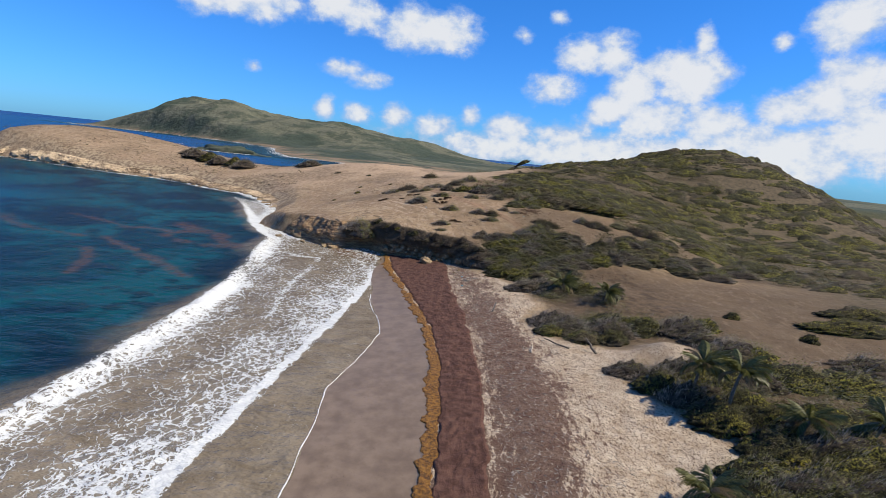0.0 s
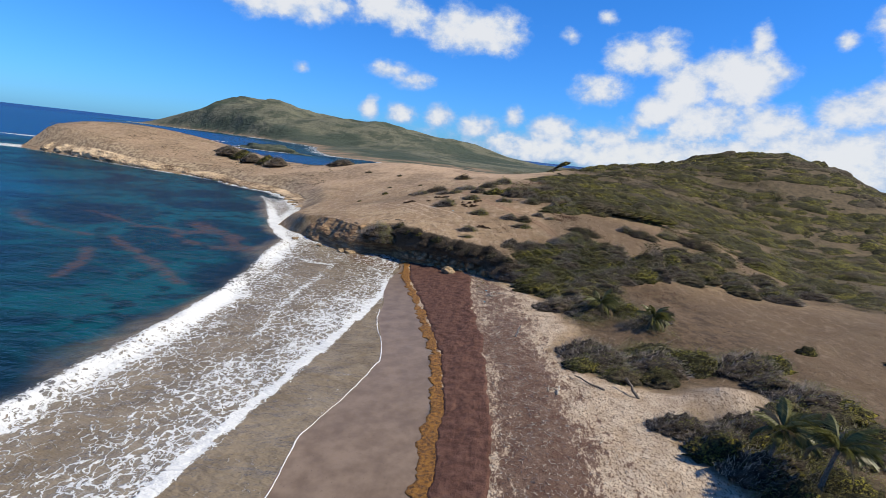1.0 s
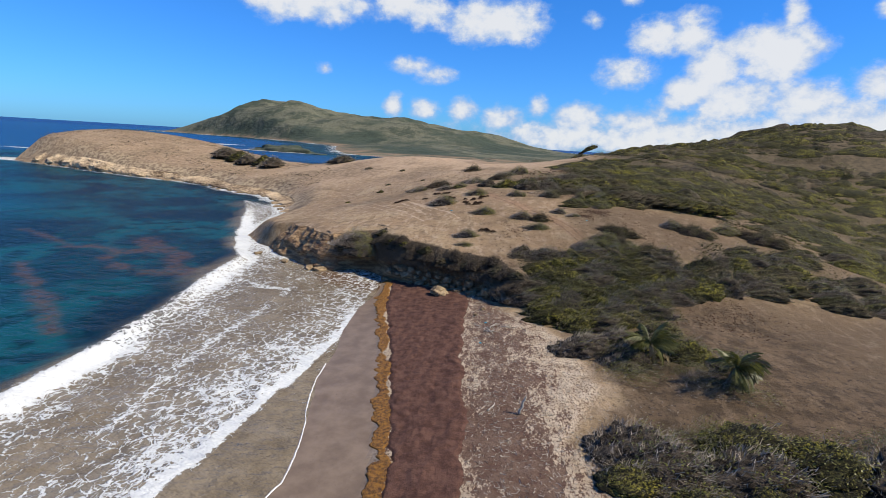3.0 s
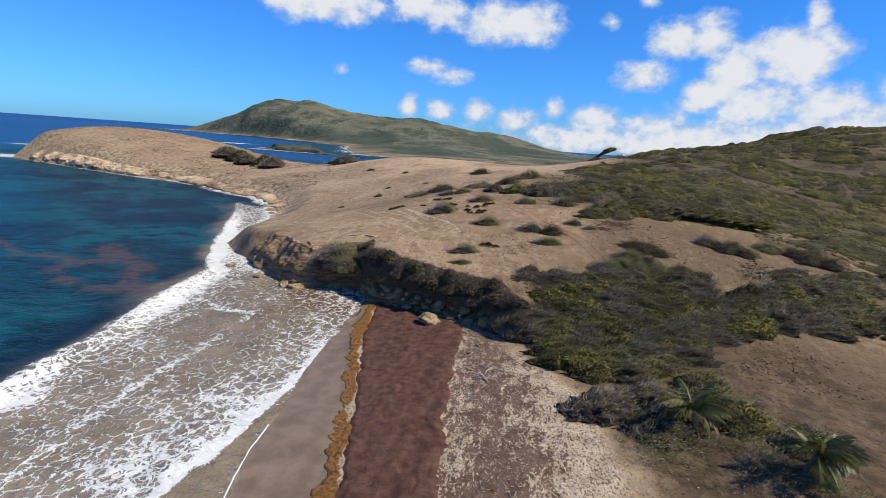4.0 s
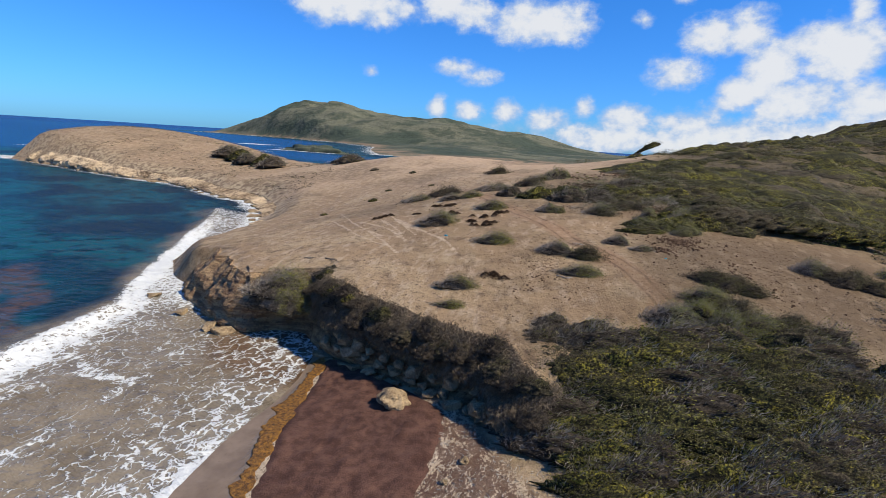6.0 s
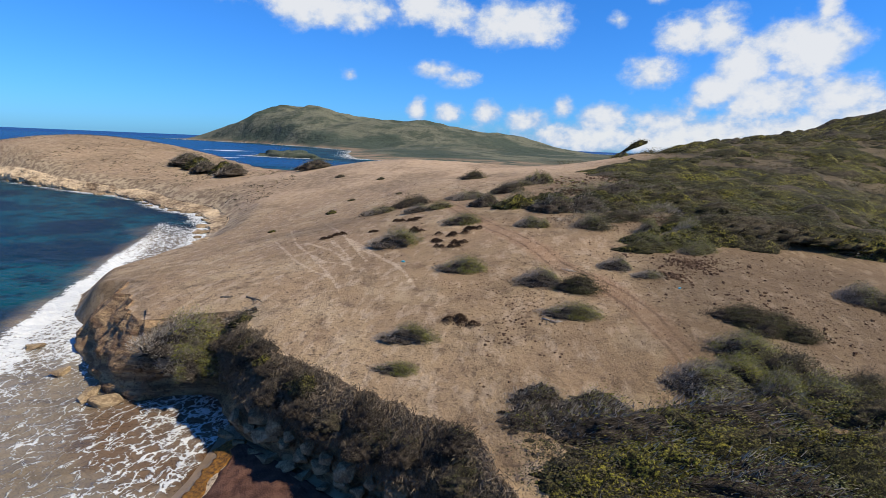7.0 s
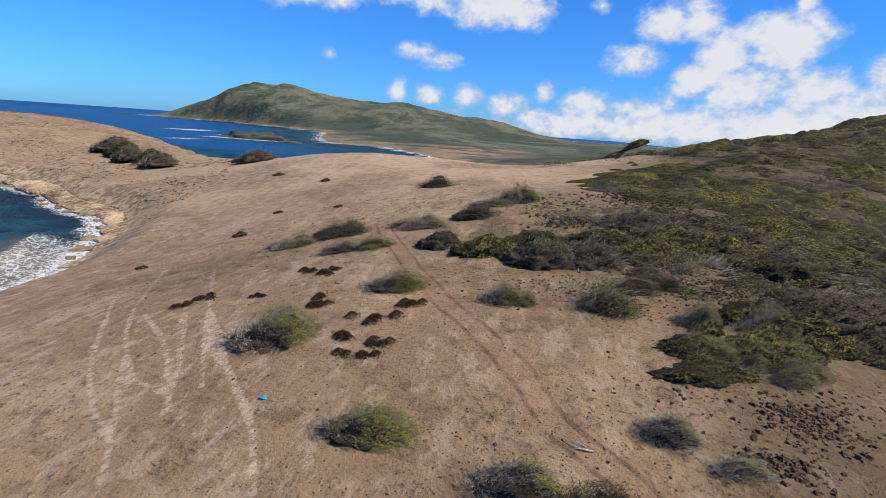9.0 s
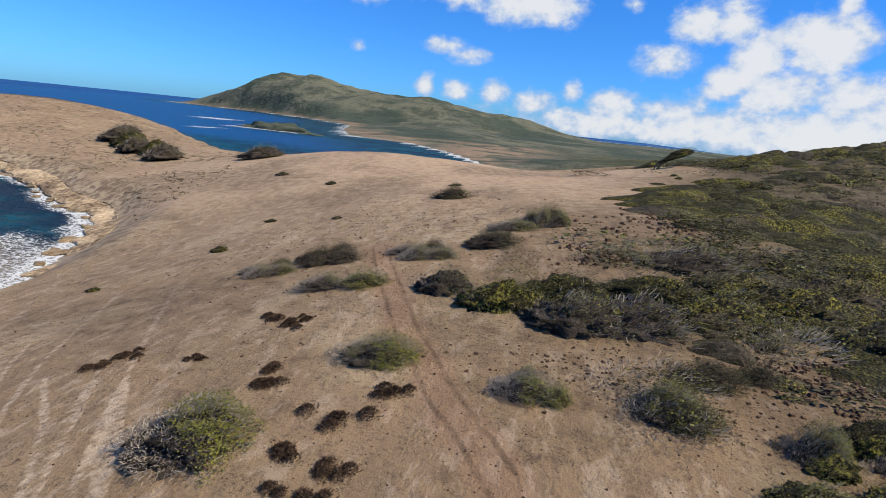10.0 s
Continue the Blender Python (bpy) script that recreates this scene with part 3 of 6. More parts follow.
def ground_attrs(x, y, z):
    rd, rs = line_distance(x, y, RIM)
    s = rd * rs
    d = coast_distance(x, y)
    n = vnoise(x, y, 8, 4)
    edge = x - np.interp(y, SAND_Y, SAND_X) + n * 1.6
    beach = sstep(2.2, 0.2, s) * sstep(0.9, -0.7, edge)
    beach = np.maximum(beach, sstep(2.2, 0.2, s) * np.exp(-(((x - 35) / 5.0) ** 2 + ((y - 69) / 3.6) ** 2)))
    beach = beach * np.where(x > 9, sstep(3.0, -4.0, s), 1)
    beach = np.maximum(beach, sstep(5.0, 2.5, d) * sstep(190, 200, y) * sstep(236, 226, y))
    u = x - np.interp(y, WATER_Y, WATER_X)
    wet = sstep(0.9, -0.6, x - np.interp(y, GOLD_Y, GOLD_X) + n * 0.4) * sstep(1, -1, s)
    old = x - np.interp(y, [20, 50, 72, 85, 105, 116], [13.4, 13.6, 12.8, 10.6, 9.0, 7.0])
    debris = (0.40 + 0.22 * sstep(12, 3, old + n * 3) + 0.36 * (1 - 0.6 * sstep(78, 96, y)) * np.exp(-((old - 1.0 + n * 3.0 + 1.8 * vnoise(x, y * 0.6, 2.4, 3)) / 2.6) ** 2)) * np.where(s < 3, 1, 0) * sstep(8, 10, u)
    trail = np.full(x.shape, 3.0)
    for i, line in enumerate(TRAILS):
        trail = np.minimum(trail, line_distance(x, y, line)[0] + 0.12 * (i % 3 == 2))
    trail = trail + vnoise(x, y, 2.0, 3) * 0.10 + 3 * sstep(2, 0, s)
    track = path_mask(x, y, TRACK, 0.9, 0.8)
    rut = np.minimum(line_distance(x, y, TRACK)[0], 4.0) + vnoise(x, y, 2.5, 2) * 0.12
    bare = sstep(190, 240, y + n * 8) * sstep(330, 300, y) * sstep(34, 20, x - 0.1 * (y - 220)) * (0.35 + 0.65 * sstep(-110, -60, x))
    litter = sstep(-0.12, 0.40, vnoise(x + 40, y, 17, 4)) * 0.6
    litter = np.maximum(litter, sstep(4, 16, x + n * 3) * sstep(157, 166, y + n * 2) * sstep(222, 200, y) * 0.85)
    litter = np.maximum(litter, sstep(0, 9, x + n * 4) * sstep(144, 132, y + n * 4) * (0.38 + 0.3 * vnoise(x, y, 3, 3)))
    litter = np.maximum(litter, sstep(-90, -130, x) * (0.22 + 0.4 * vnoise(x * 0.5, y, 9, 4)))
    litter = np.maximum(litter, sstep(15, 26, x + n * 4) * sstep(162, 150, y) * (0.85 + 0.25 * n))
    litter = np.maximum(litter, sstep(0, 3, edge) * sstep(8, -4, s) * 0.9)
    rock = sstep(13.0, 4.0, d + n * 5.0 + 5 * vnoise(x, y, 5, 3)) * sstep(190, 202, y) * (z > 0.4) * (y < 420)
    rock = np.maximum(rock, sstep(-1.0, 0.2, s + n) * sstep(3.6, 1.6, s) * sstep(13, 8, x) * sstep(-11, -8, x))
    return {"beach": beach, "wet": wet, "debris": debris, "trail": trail, "track": track, "rut": rut, "bare": bare, "litter": litter, "soil": np.maximum(sstep(0.5, 4, edge) * sstep(26, 8, s + n * 4) * np.where(y > 110, sstep(17, 27, x + n * 2), 1) * (1 - 0.35 * sstep(42, 54, x + n * 3)), 0.52 * sstep(15, 23, x + n * 2) * sstep(172, 160, y + n * 2) * sstep(124, 134, y)), "rock": rock, "scrub": scrub_cover(x, y) * (1 - beach)}


GRID_X = np.unique(np.round(np.concatenate([axis(-420, 900, -44, 56, 0.6, 1.06), np.arange(-31, 28, 0.3)]), 2))
GRID_Y = np.unique(np.round(np.concatenate([axis(-320, 470, 34, 205, 0.6, 1.06), np.arange(131, 178, 0.3)]), 2))
GRID_X, GRID_Y = GRID_X[np.r_[True, np.diff(GRID_X) > 0.12]], GRID_Y[np.r_[True, np.diff(GRID_Y) > 0.12]]
ground = sheet("ground", GRID_X, GRID_Y, height, GROUND_MAT, ground_attrs)
tagged(ground, "bare brown earth plateau, sandy beach and cape", "ground", kind="structure")


def far_attrs(x, y, z):
    return {"brush": sstep(950, 700, y) * sstep(-20, 90, x), "shore": sstep(4, 1.5, z + vnoise(x, y, 60, 3) * 2) * sstep(40, -40, x)}


far_land = sheet("far_headland", axis(-1250, 1500, -1000, 300, 11, 1.1), axis(462, 2500, 462, 1900, 11, 1.1),
                 lambda x, y: height(x, y) - sstep(480, 462, y) * 0.4, FAR_MAT, far_attrs)
tagged(far_land, "green scrub-covered mountain headland across the bay", "hill", kind="structure")


# ---- the sea ----
# line on which the swell breaks
CREST = [(-30, -320), (-29, 20), (-28.5, 56), (-29.5, 74), (-31, 86), (-33.5, 100), (-36, 112), (-40.5, 131), (-51, 150), (-65, 178), (-77, 200), (-90, 222)]


# torn rafts of floating weed
RAFTS = [([(-74, 128), (-68, 130), (-62, 127), (-56, 132)], 1.5), ([(-66, 140), (-60, 134), (-53, 130), (-46, 122)], 1.9), ([(-62, 124), (-55, 119), (-48, 117), (-43, 120)], 1.7), ([(-94, 138), (-84, 134), (-74, 129)], 0.5),
         ([(-105, 129), (-96, 121), (-89, 117), (-81, 115), (-74, 114)], 0.8), ([(-70, 115), (-62, 109), (-55, 104), (-46, 97), (-40, 91)], 0.9), ([(-66, 104), (-60, 96), (-56, 86)], 0.5)]


def surf(x, y):
    """Offshore metres, where foam lies, and metres seaward of the breaking crest."""
    off = -coast_distance(x, y)
    n1, n2 = vnoise(x, y, 26, 4), vnoise(x, y, 6, 4)
    d, side = line_distance(x, y, CREST)
    e = np.where(y < 222, d * side, off - 2) + 1.5 * n1
    beach = sstep(215, 200, y)
    within = sstep(0.3, -0.6, e) * beach
    whole = 0.84 + 0.75 * vnoise(y, y * 0 + 9, 21, 3)
    front = sstep(0.9, 0.1, e + 0.5 * n2) * sstep(-4.4, -2.0, e + 1.5 * n2) * 1.2 * np.clip(whole, 0.42, 1.0) * (1 - 0.5 * sstep(165, 195, y))
    trail = sstep(-10, -2, e) * sstep(0.5, -0.5, e) * (0.52 + 0.2 * n2)
    north = sstep(112, 140, y)
    calm = sstep(92, 108, y) * sstep(-36, -28, x)
    wash = within * (0.27 - 0.15 * calm + 0.26 * n1 + 0.14 * n2 + 0.26 * north * sstep(-34, -42, x))
    sw = x - np.interp(y, SWASH_Y, SWASH_X) + 0.5 * n2 + 0.9 * vnoise(y, x * 0.1 + 30, 8, 3)
    dense = within * sstep(-17, -1, sw) * sstep(0.2, -0.2, sw) * (0.66 + 0.24 * n2 + 0.16 * n1) * (1 - 0.30 * calm)
    wash = wash * (0.35 + 0.65 * sstep(1.0, -1.0, sw))
    dense = np.maximum(dense, within * sstep(0.35, 0.05, sw) * sstep(-1.4, -0.35, sw) * (1.6 - 0.95 * sstep(98, 114, y)))
    bore = within * np.exp(-((off - 12.5 - 3 * n1) / 0.7) ** 2) * 0.72 * sstep(-0.25, 0.2, n1 + n2)
    bore = np.maximum(bore, within * np.exp(-((np.hypot(x + 27, y - 122) - 6.5) / 0.45) ** 2) * sstep(-1, 1, 116.5 - y + 0.25 * (x + 27)) * 0.8)
    south = np.maximum.reduce([front, trail, wash, dense, bore]) * beach
    band = np.interp(y, [120, 140, 190, 225, 240, 300, 480, 2000], [2, 3, 5, 5, 3.6, 3.4, 4, 6])
    rocky = sstep(band * 1.25, band * 0.3, off + n2 * band * 0.5) * sstep(126, 140, y) * (0.8 + 0.25 * n2)
    for cx, cy, l in ((-275, 640, 46), (-330, 690, 18), (-228, 618, 20), (-430, 760, 22), (-300, 560, 14), (-520, 900, 26), (-640, 1120, 34), (-360, 395, 26), (-282, 300, 16), (-274, 290, 12)):
        r = np.hypot((x - cx) / l, (y - cy) / (l * 0.36))
        rocky = np.maximum(rocky, sstep(1.25, 0.85, r + n2 * 0.5) * 0.85)
    return off, np.clip(np.maximum(south, rocky), 0, 1.5), e


def sea_level(x, y):
    off, foam, e = surf(x, y)
    beach = sstep(215, 200, y)
    z = vnoise(x, y, 12, 4) * 0.12 * sstep(4, 30, off) + vnoise(x, y, 3, 3) * 0.04
    z = z + np.exp(-(np.where(e > 0, e / 2.6, e / 1.2)) ** 2) * 0.8 * beach * sstep(2, 8, off)
    z = z + vnoise(x, y, 5, 3) * 0.16 * sstep(-8, -1, e) * sstep(1, 0, e) * beach
    z = z + (shore_lobe(x, y) * 0.083 + 0.02) * sstep(12, 3, np.abs(off)) * sstep(135, 120, y)
    return z


def sea_attrs(x, y, z):
    off, foam, e = surf(x, y)
    raft = np.zeros(x.shape)
    for line, half in RAFTS:
        d = line_distance(x, y, line)[0] + vnoise(x, y, 5, 4, 0.65) * half * 2.1
        raft = np.maximum(raft, sstep(half + 0.9, half * 0.3, d))
    raft = raft * sstep(1.5, 4, e)
    return {"offshore": off / 100, "foam": foam, "raft": raft, "tea": sstep(2.2, 1.0, np.hypot((x + 13.5) / 5.5, (y - 127) / 4.5) + vnoise(x, y, 4, 3) * 0.5), "shallow": sstep(5, -1.5, e + vnoise(x, y, 9, 3) * 4) * sstep(208, 190, y)}


sea = sheet("water", axis(-4950, 700, -72, -4, 0.6, 1.07), axis(-320, 4950, 28, 235, 0.6, 1.07), sea_level, WATER_MAT, sea_attrs)
tagged(sea, "blue-green sea with white surf breaking on the beach", "sea", kind="structure")

# ---- building blocks ----
def island_tint(name, dark, light, rough=0.75, spec=0.25, translucent=0.0, patch=None):
    """A colour that differs from leaf to leaf."""
    m, t, p = material(name)
    g = t.nodes.new("ShaderNodeNewGeometry")
    o = t.nodes.new("ShaderNodeObjectInfo")
    k = math_node(t, "ADD", math_node(t, "MULTIPLY", g.outputs["Random Per Island"], 0.75), math_node(t, "MULTIPLY", o.outputs["Random"], 0.25))
    col = mix_rgb(t, k, dark, light)
    n = noise_tex(t, object_coord(t), 2.5, 3)
    col = mix_rgb(t, math_node(t, "MULTIPLY", n.outputs[0], 0.5), col, dark)
    if patch:
        at = t.nodes.new("ShaderNodeMapping")
        at.inputs["Scale"].default_value = (0.5, 1.0, 1.0)
        link(t, g.outputs["Position"], at.inputs[0])
        pn = noise_tex(t, at.outputs[0], 0.16, 4, 0.6)
        col = mix_rgb(t, math_node(t, "MULTIPLY", smooth_range(t, pn.outputs[0], 0.49, 0.61), 0.85), col, patch)
    link(t, col, p.inputs["Base Color"])
    p.inputs["Roughness"].default_value, p.inputs["Specular IOR Level"].default_value = rough, spec
    if translucent:
        tr = t.nodes.new("ShaderNodeBsdfTranslucent")
        link(t, col, tr.inputs[0])
        mx = t.nodes.new("ShaderNodeMixShader")
        mx.inputs[0].default_value = translucent
        out = t.nodes["Material Output"]
        link(t, p.outputs[0], mx.inputs[1])
        link(t, tr.outputs[0], mx.inputs[2])
        link(t, mx.outputs[0], out.inputs[0])
    return m


TUFT_GREY = island_tint("dry_roots", (0.047, 0.036, 0.025), (0.225, 0.181, 0.130), 0.95, 0.1)
TUFT = island_tint("dead_scrub", (0.030, 0.019, 0.013), (0.120, 0.078, 0.050), 0.95, 0.1)
LEAF = island_tint("seagrape_leaves", (0.024, 0.027, 0.006), (0.260, 0.245, 0.025), 0.5, 0.35, 0.2, (0.055, 0.064, 0.016))
LEAF_BRIGHT = island_tint("young_shrub_leaves", (0.038, 0.041, 0.008), (0.280, 0.262, 0.026), 0.5, 0.35, 0.2)
LEAF_DULL = island_tint("dull_scrub_leaves", (0.026, 0.026, 0.011), (0.125, 0.115, 0.036), 0.7, 0.2, 0.2, (0.088, 0.073, 0.049))
TWIG = island_tint("grey_twigs", (0.120, 0.098, 0.078), (0.480, 0.420, 0.345), 0.85, 0.2)
TWIG_BROWN = island_tint("brown_twigs", (0.051, 0.038, 0.030), (0.160, 0.130, 0.096), 0.9, 0.15)
BARK = simple("weathered_bark", (0.087, 0.070, 0.056), (0.189, 0.163, 0.133), 5.0, 0.9, 0.8, 0.03)
FROND = island_tint("palm_frond", (0.045, 0.052, 0.014), (0.210, 0.205, 0.065), 0.45, 0.4, 0.35)
FROND_DRY = island_tint("dry_palm_frond", (0.145, 0.111, 0.063), (0.305, 0.252, 0.155), 0.8, 0.2, 0.2)
DRIFT = simple("bleached_driftwood", (0.218, 0.185, 0.148), (0.399, 0.370, 0.318), 6.0, 0.85, 0.6, 0.02)
SARG = simple("dried_sargassum", (0.050, 0.024, 0.018), (0.112, 0.059, 0.043), 1.1, 0.95, 1.0, 0.10, 0.15)
SARG_GOLD = simple("fresh_sargassum", (0.052, 0.022, 0.009), (0.300, 0.140, 0.020), 3.6, 0.7, 1.0, 0.12, 0.3)
STONE = simple("tan_limestone", (0.123, 0.085, 0.050), (0.334, 0.252, 0.152), 1.5, 0.95, 0.9, 0.10)
DIRT_CLOD = simple("dark_clods", (0.040, 0.023, 0.014), (0.125, 0.078, 0.048), 5.0, 1.0, 0.9, 0.04)


# twig brown taken down to near-black for the shade deep in a bush
CORE_GREY = simple("shaded_twig_mass", (0.010, 0.008, 0.006), (0.110, 0.088, 0.066), 7.0, 1.0, 1.0, 0.3)


def canopy_material():
    m, t, p = material("shaded_scrub_canopy")
    g = t.nodes.new("ShaderNodeNewGeometry").outputs["Position"]

    def stretched(k):
        n = t.nodes.new("ShaderNodeMapping")
        n.inputs["Scale"].default_value = (k, 1.0, 1.0)
        link(t, g, n.inputs[0])
        return n.outputs[0]

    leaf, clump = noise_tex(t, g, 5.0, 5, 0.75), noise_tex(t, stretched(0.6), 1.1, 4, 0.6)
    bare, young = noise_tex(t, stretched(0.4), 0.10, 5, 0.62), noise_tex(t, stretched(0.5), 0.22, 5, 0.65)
    # near-black where the leaf noise is low paints the shade in the gaps
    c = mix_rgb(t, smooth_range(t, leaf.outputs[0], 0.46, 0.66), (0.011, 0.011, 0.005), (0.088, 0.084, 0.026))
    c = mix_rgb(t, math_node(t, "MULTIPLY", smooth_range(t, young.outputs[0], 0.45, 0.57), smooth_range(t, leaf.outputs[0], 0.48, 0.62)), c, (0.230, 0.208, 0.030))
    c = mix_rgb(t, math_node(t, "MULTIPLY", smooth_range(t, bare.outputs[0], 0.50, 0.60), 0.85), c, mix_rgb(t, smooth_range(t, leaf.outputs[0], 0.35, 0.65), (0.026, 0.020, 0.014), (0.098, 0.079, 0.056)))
    # hollows between clumps are darkened in colour, as if shaded
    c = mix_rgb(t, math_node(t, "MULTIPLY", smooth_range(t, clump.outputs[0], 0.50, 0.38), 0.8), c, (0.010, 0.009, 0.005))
    link(t, c, p.inputs["Base Color"])
    p.inputs["Roughness"].default_value, p.inputs["Specular IOR Level"].default_value = 0.85, 0.15
    bump(t, p, math_node(t, "ADD", math_node(t, "MULTIPLY", leaf.outputs[0], 0.9), clump.outputs[0]), 0.9, 0.22)
    return m


CANOPY = canopy_material()


def quads_mesh(name, quads, mat, smooth=False):
    """A mesh from an array of separate quads, n x 4 x 3."""
    q = np.asarray(quads, np.float32).reshape(-1, 4, 3)
    n = len(q)
    me = bpy.data.meshes.new(name)
    me.vertices.add(n * 4)
    me.vertices.foreach_set("co", q.ravel())
    me.loops.add(n * 4)
    me.loops.foreach_set("vertex_index", np.arange(n * 4, dtype=np.int32))
    me.polygons.add(n)
    me.polygons.foreach_set("loop_start", np.arange(0, n * 4, 4, dtype=np.int32))
    if smooth:
        me.polygons.foreach_set("use_smooth", np.ones(n, bool))
    me.update(calc_edges=True)
    me.materials.append(mat)
    return me


def part(name, me, parent, label=""):
    ob = new(name, me)
    ob.parent = parent
    return tagged(ob, label) if label else ob


def bm_mesh(name, bm, mat, smooth=True):
    me = bpy.data.meshes.new(name)
    bm.to_mesh(me)
    bm.free()
    for p in me.polygons:
        p.use_smooth = smooth
    me.materials.append(mat)
    return me


def unit(v):
    return v / np.maximum(np.linalg.norm(v, axis=-1, keepdims=True), 1e-9)


def leaf_quads(rng, pos, out, size, flat=0.6):
    """Leaves at pos facing roughly along out."""
    n = len(pos)
    nrm = unit(out * flat + rng.normal(0, 0.55, (n, 3)))
    a = unit(np.cross(nrm, rng.normal(0, 1, (n, 3))))
    b = np.cross(nrm, a)
    s = (size * rng.uniform(0.6, 1.3, (n, 1)))
    return np.stack([pos - a * s, pos - b * s * 0.62, pos + a * s, pos + b * s * 0.62], 1)


def stick_quads(rng, pos, way, length, width):
    """Thin blades from pos along way."""
    n = len(pos)
    side = unit(np.cross(way, rng.normal(0, 1, (n, 3)))) * (width * rng.uniform(0.6, 1.4, (n, 1)))
    tip = pos + way * (length * rng.uniform(0.5, 1.4, (n, 1)))
    return np.stack([pos - side, pos + side, tip + side * 0.35, tip - side * 0.35], 1)


def tube(name, pts, radii, mat, sides=7):
    """A tapered, bent limb through pts."""
    bm = bmesh.new()
    rings = []
    for i, (p, r) in enumerate(zip(pts, radii)):
        p = Vector(p)
        way = (Vector(pts[min(i + 1, len(pts) - 1)]) - Vector(pts[max(i - 1, 0)])).normalized()
        a = way.cross(Vector((0.3, 0.9, 0.2))).normalized()
        b = way.cross(a)
        rings.append([bm.verts.new(p + (a * math.cos(k) + b * math.sin(k)) * r * (1 + 0.12 * math.sin(3 * k + i)))
                      for k in (2 * math.pi * j / sides for j in range(sides))])
    for r0, r1 in zip(rings, rings[1:]):
        for j in range(sides):
            bm.faces.new((r0[j], r0[(j + 1) % sides], r1[(j + 1) % sides], r1[j]))
    bm.faces.new(rings[0][::-1])
    bm.faces.new(rings[-1])
    return bm_mesh(name, bm, mat)


def boulder_mesh(name, seed, mat, detail=2):
    bm = bmesh.new()
    bmesh.ops.create_icosphere(bm, subdivisions=detail, radius=0.5)
    for v in bm.verts:
        p = v.co.copy()
        k = noise.noise(p * 2.2 + Vector((seed * 7.1, 0, 0))) * 0.42 + noise.noise(p * 5 + Vector((0, seed * 3.3, 0))) * 0.22
        v.co = p * (1 + k)
        v.co.z = v.co.z * 0.8
    return bm_mesh(name, bm, mat, False)


def ground_z(x, y):
    return float(height(np.array([float(x)]), np.array([float(y)]))[0])


# ---- shrubs shaped by the trade wind ----
def dome(rng, n, lo=0.0, shift=20.0):
    """Points on a wind-cut mound 1 long in x, and the outward way there. Low to windward (-x), high to leeward."""
    th = rng.uniform(0, 2 * math.pi, n)
    sp = rng.uniform(lo, 1, n)
    cp = np.sqrt(1 - sp * sp)
    lobe = 1 + 0.42 * vnoise(np.cos(th) * 3 + shift, np.sin(th) * 3, 1.6, 3)
    x, y = 0.5 * cp * np.cos(th) * lobe, 0.5 * cp * np.sin(th) * lobe
    rise = 0.42 + 0.58 * sstep(-0.5, 0.22, x)
    streak = 1 + 0.14 * np.sin(y * 19 + 3 * x) + 0.42 * vnoise(x * 10, y * 20, 2.6, 3)
    z = sp * rise * streak
    out = unit(np.stack([x * 2 - 0.2, y * 2, sp * 1.4 + 0.1], -1))
    return np.stack([x, y, z], -1), out


SHRUB_Q = {}


def shrub_meshes(tag, seed, leaves, twigs, size, green, leaf_mat, twig_mat):
    """Meshes of one shrub, 1 x 1 x 1 before scaling: (part name, mesh, label)."""
    rng = np.random.default_rng(seed)
    p, o = dome(rng, leaves * 3, 0.0, seed * 3.7)
    # fewer leaves low down, so the dark core shows as a shaded front
    keep = vnoise(p[:, 0] * 10 + seed, p[:, 1] * 10, 2.6, 3) + 1.2 * p[:, 0] + 0.9 * p[:, 2] - 0.3 + rng.normal(0, 0.12, len(p)) > 0.35 - green
    p, o = p[keep][:leaves], o[keep][:leaves]
    p = p * (1.05 - 0.38 * rng.random((len(p), 1)) ** 1.6)
    s = np.array([1, 1.4, 1.9])
    q = leaf_quads(rng, p * 1.0, o, size, 1.1)
    c = p[:, None, :]
    q = c + (q - c) * s
    SHRUB_Q[tag] = [q]
    out = [("foliage", quads_mesh(tag + "_foliage", q, leaf_mat), "")]
    p, o = dome(rng, twigs, 0.0, seed * 3.7)
    p = p * rng.uniform(0.66, 0.98, (twigs, 1))
    way = unit(o * 0.75 + np.array([0.55, 0.0, 0.35]) + rng.normal(0, 0.35, (twigs, 3)))
    q = stick_quads(rng, p, way, size * (5.5 if size < 0.02 else 2.4), size * (0.27 if size < 0.02 else 0.10))
    c = p[:, None, :]
    q = c + (q - c) * np.array([1, 1.3, 2.0])
    SHRUB_Q[tag].append(q)
    out.append(("twig_tangle", quads_mesh(tag + "_twigs", q, twig_mat), "bare grey twigs"))
    # core that fills the bush; its dark colour stands in for inner shade
    bm = bmesh.new()
    bmesh.ops.create_icosphere(bm, subdivisions=4, radius=1)
    near = tag.startswith("near") or tag == "cascade"
    for v in bm.verts:
        d = v.co.copy()
        x, y, sp = 0.5 * d.x, 0.5 * d.y, max(d.z, -0.12)
        rise = 0.42 + 0.58 * float(sstep(-0.5, 0.22, np.array(x)))
        comb = 0.10 * math.sin(y * 22 + 4 * x + seed) * max(sp, 0)
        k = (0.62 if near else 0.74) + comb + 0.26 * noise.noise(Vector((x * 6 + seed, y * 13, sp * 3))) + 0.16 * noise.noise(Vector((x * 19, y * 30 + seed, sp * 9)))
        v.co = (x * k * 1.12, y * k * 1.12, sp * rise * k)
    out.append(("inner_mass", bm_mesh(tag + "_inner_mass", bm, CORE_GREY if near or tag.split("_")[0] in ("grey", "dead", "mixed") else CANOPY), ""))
    return out


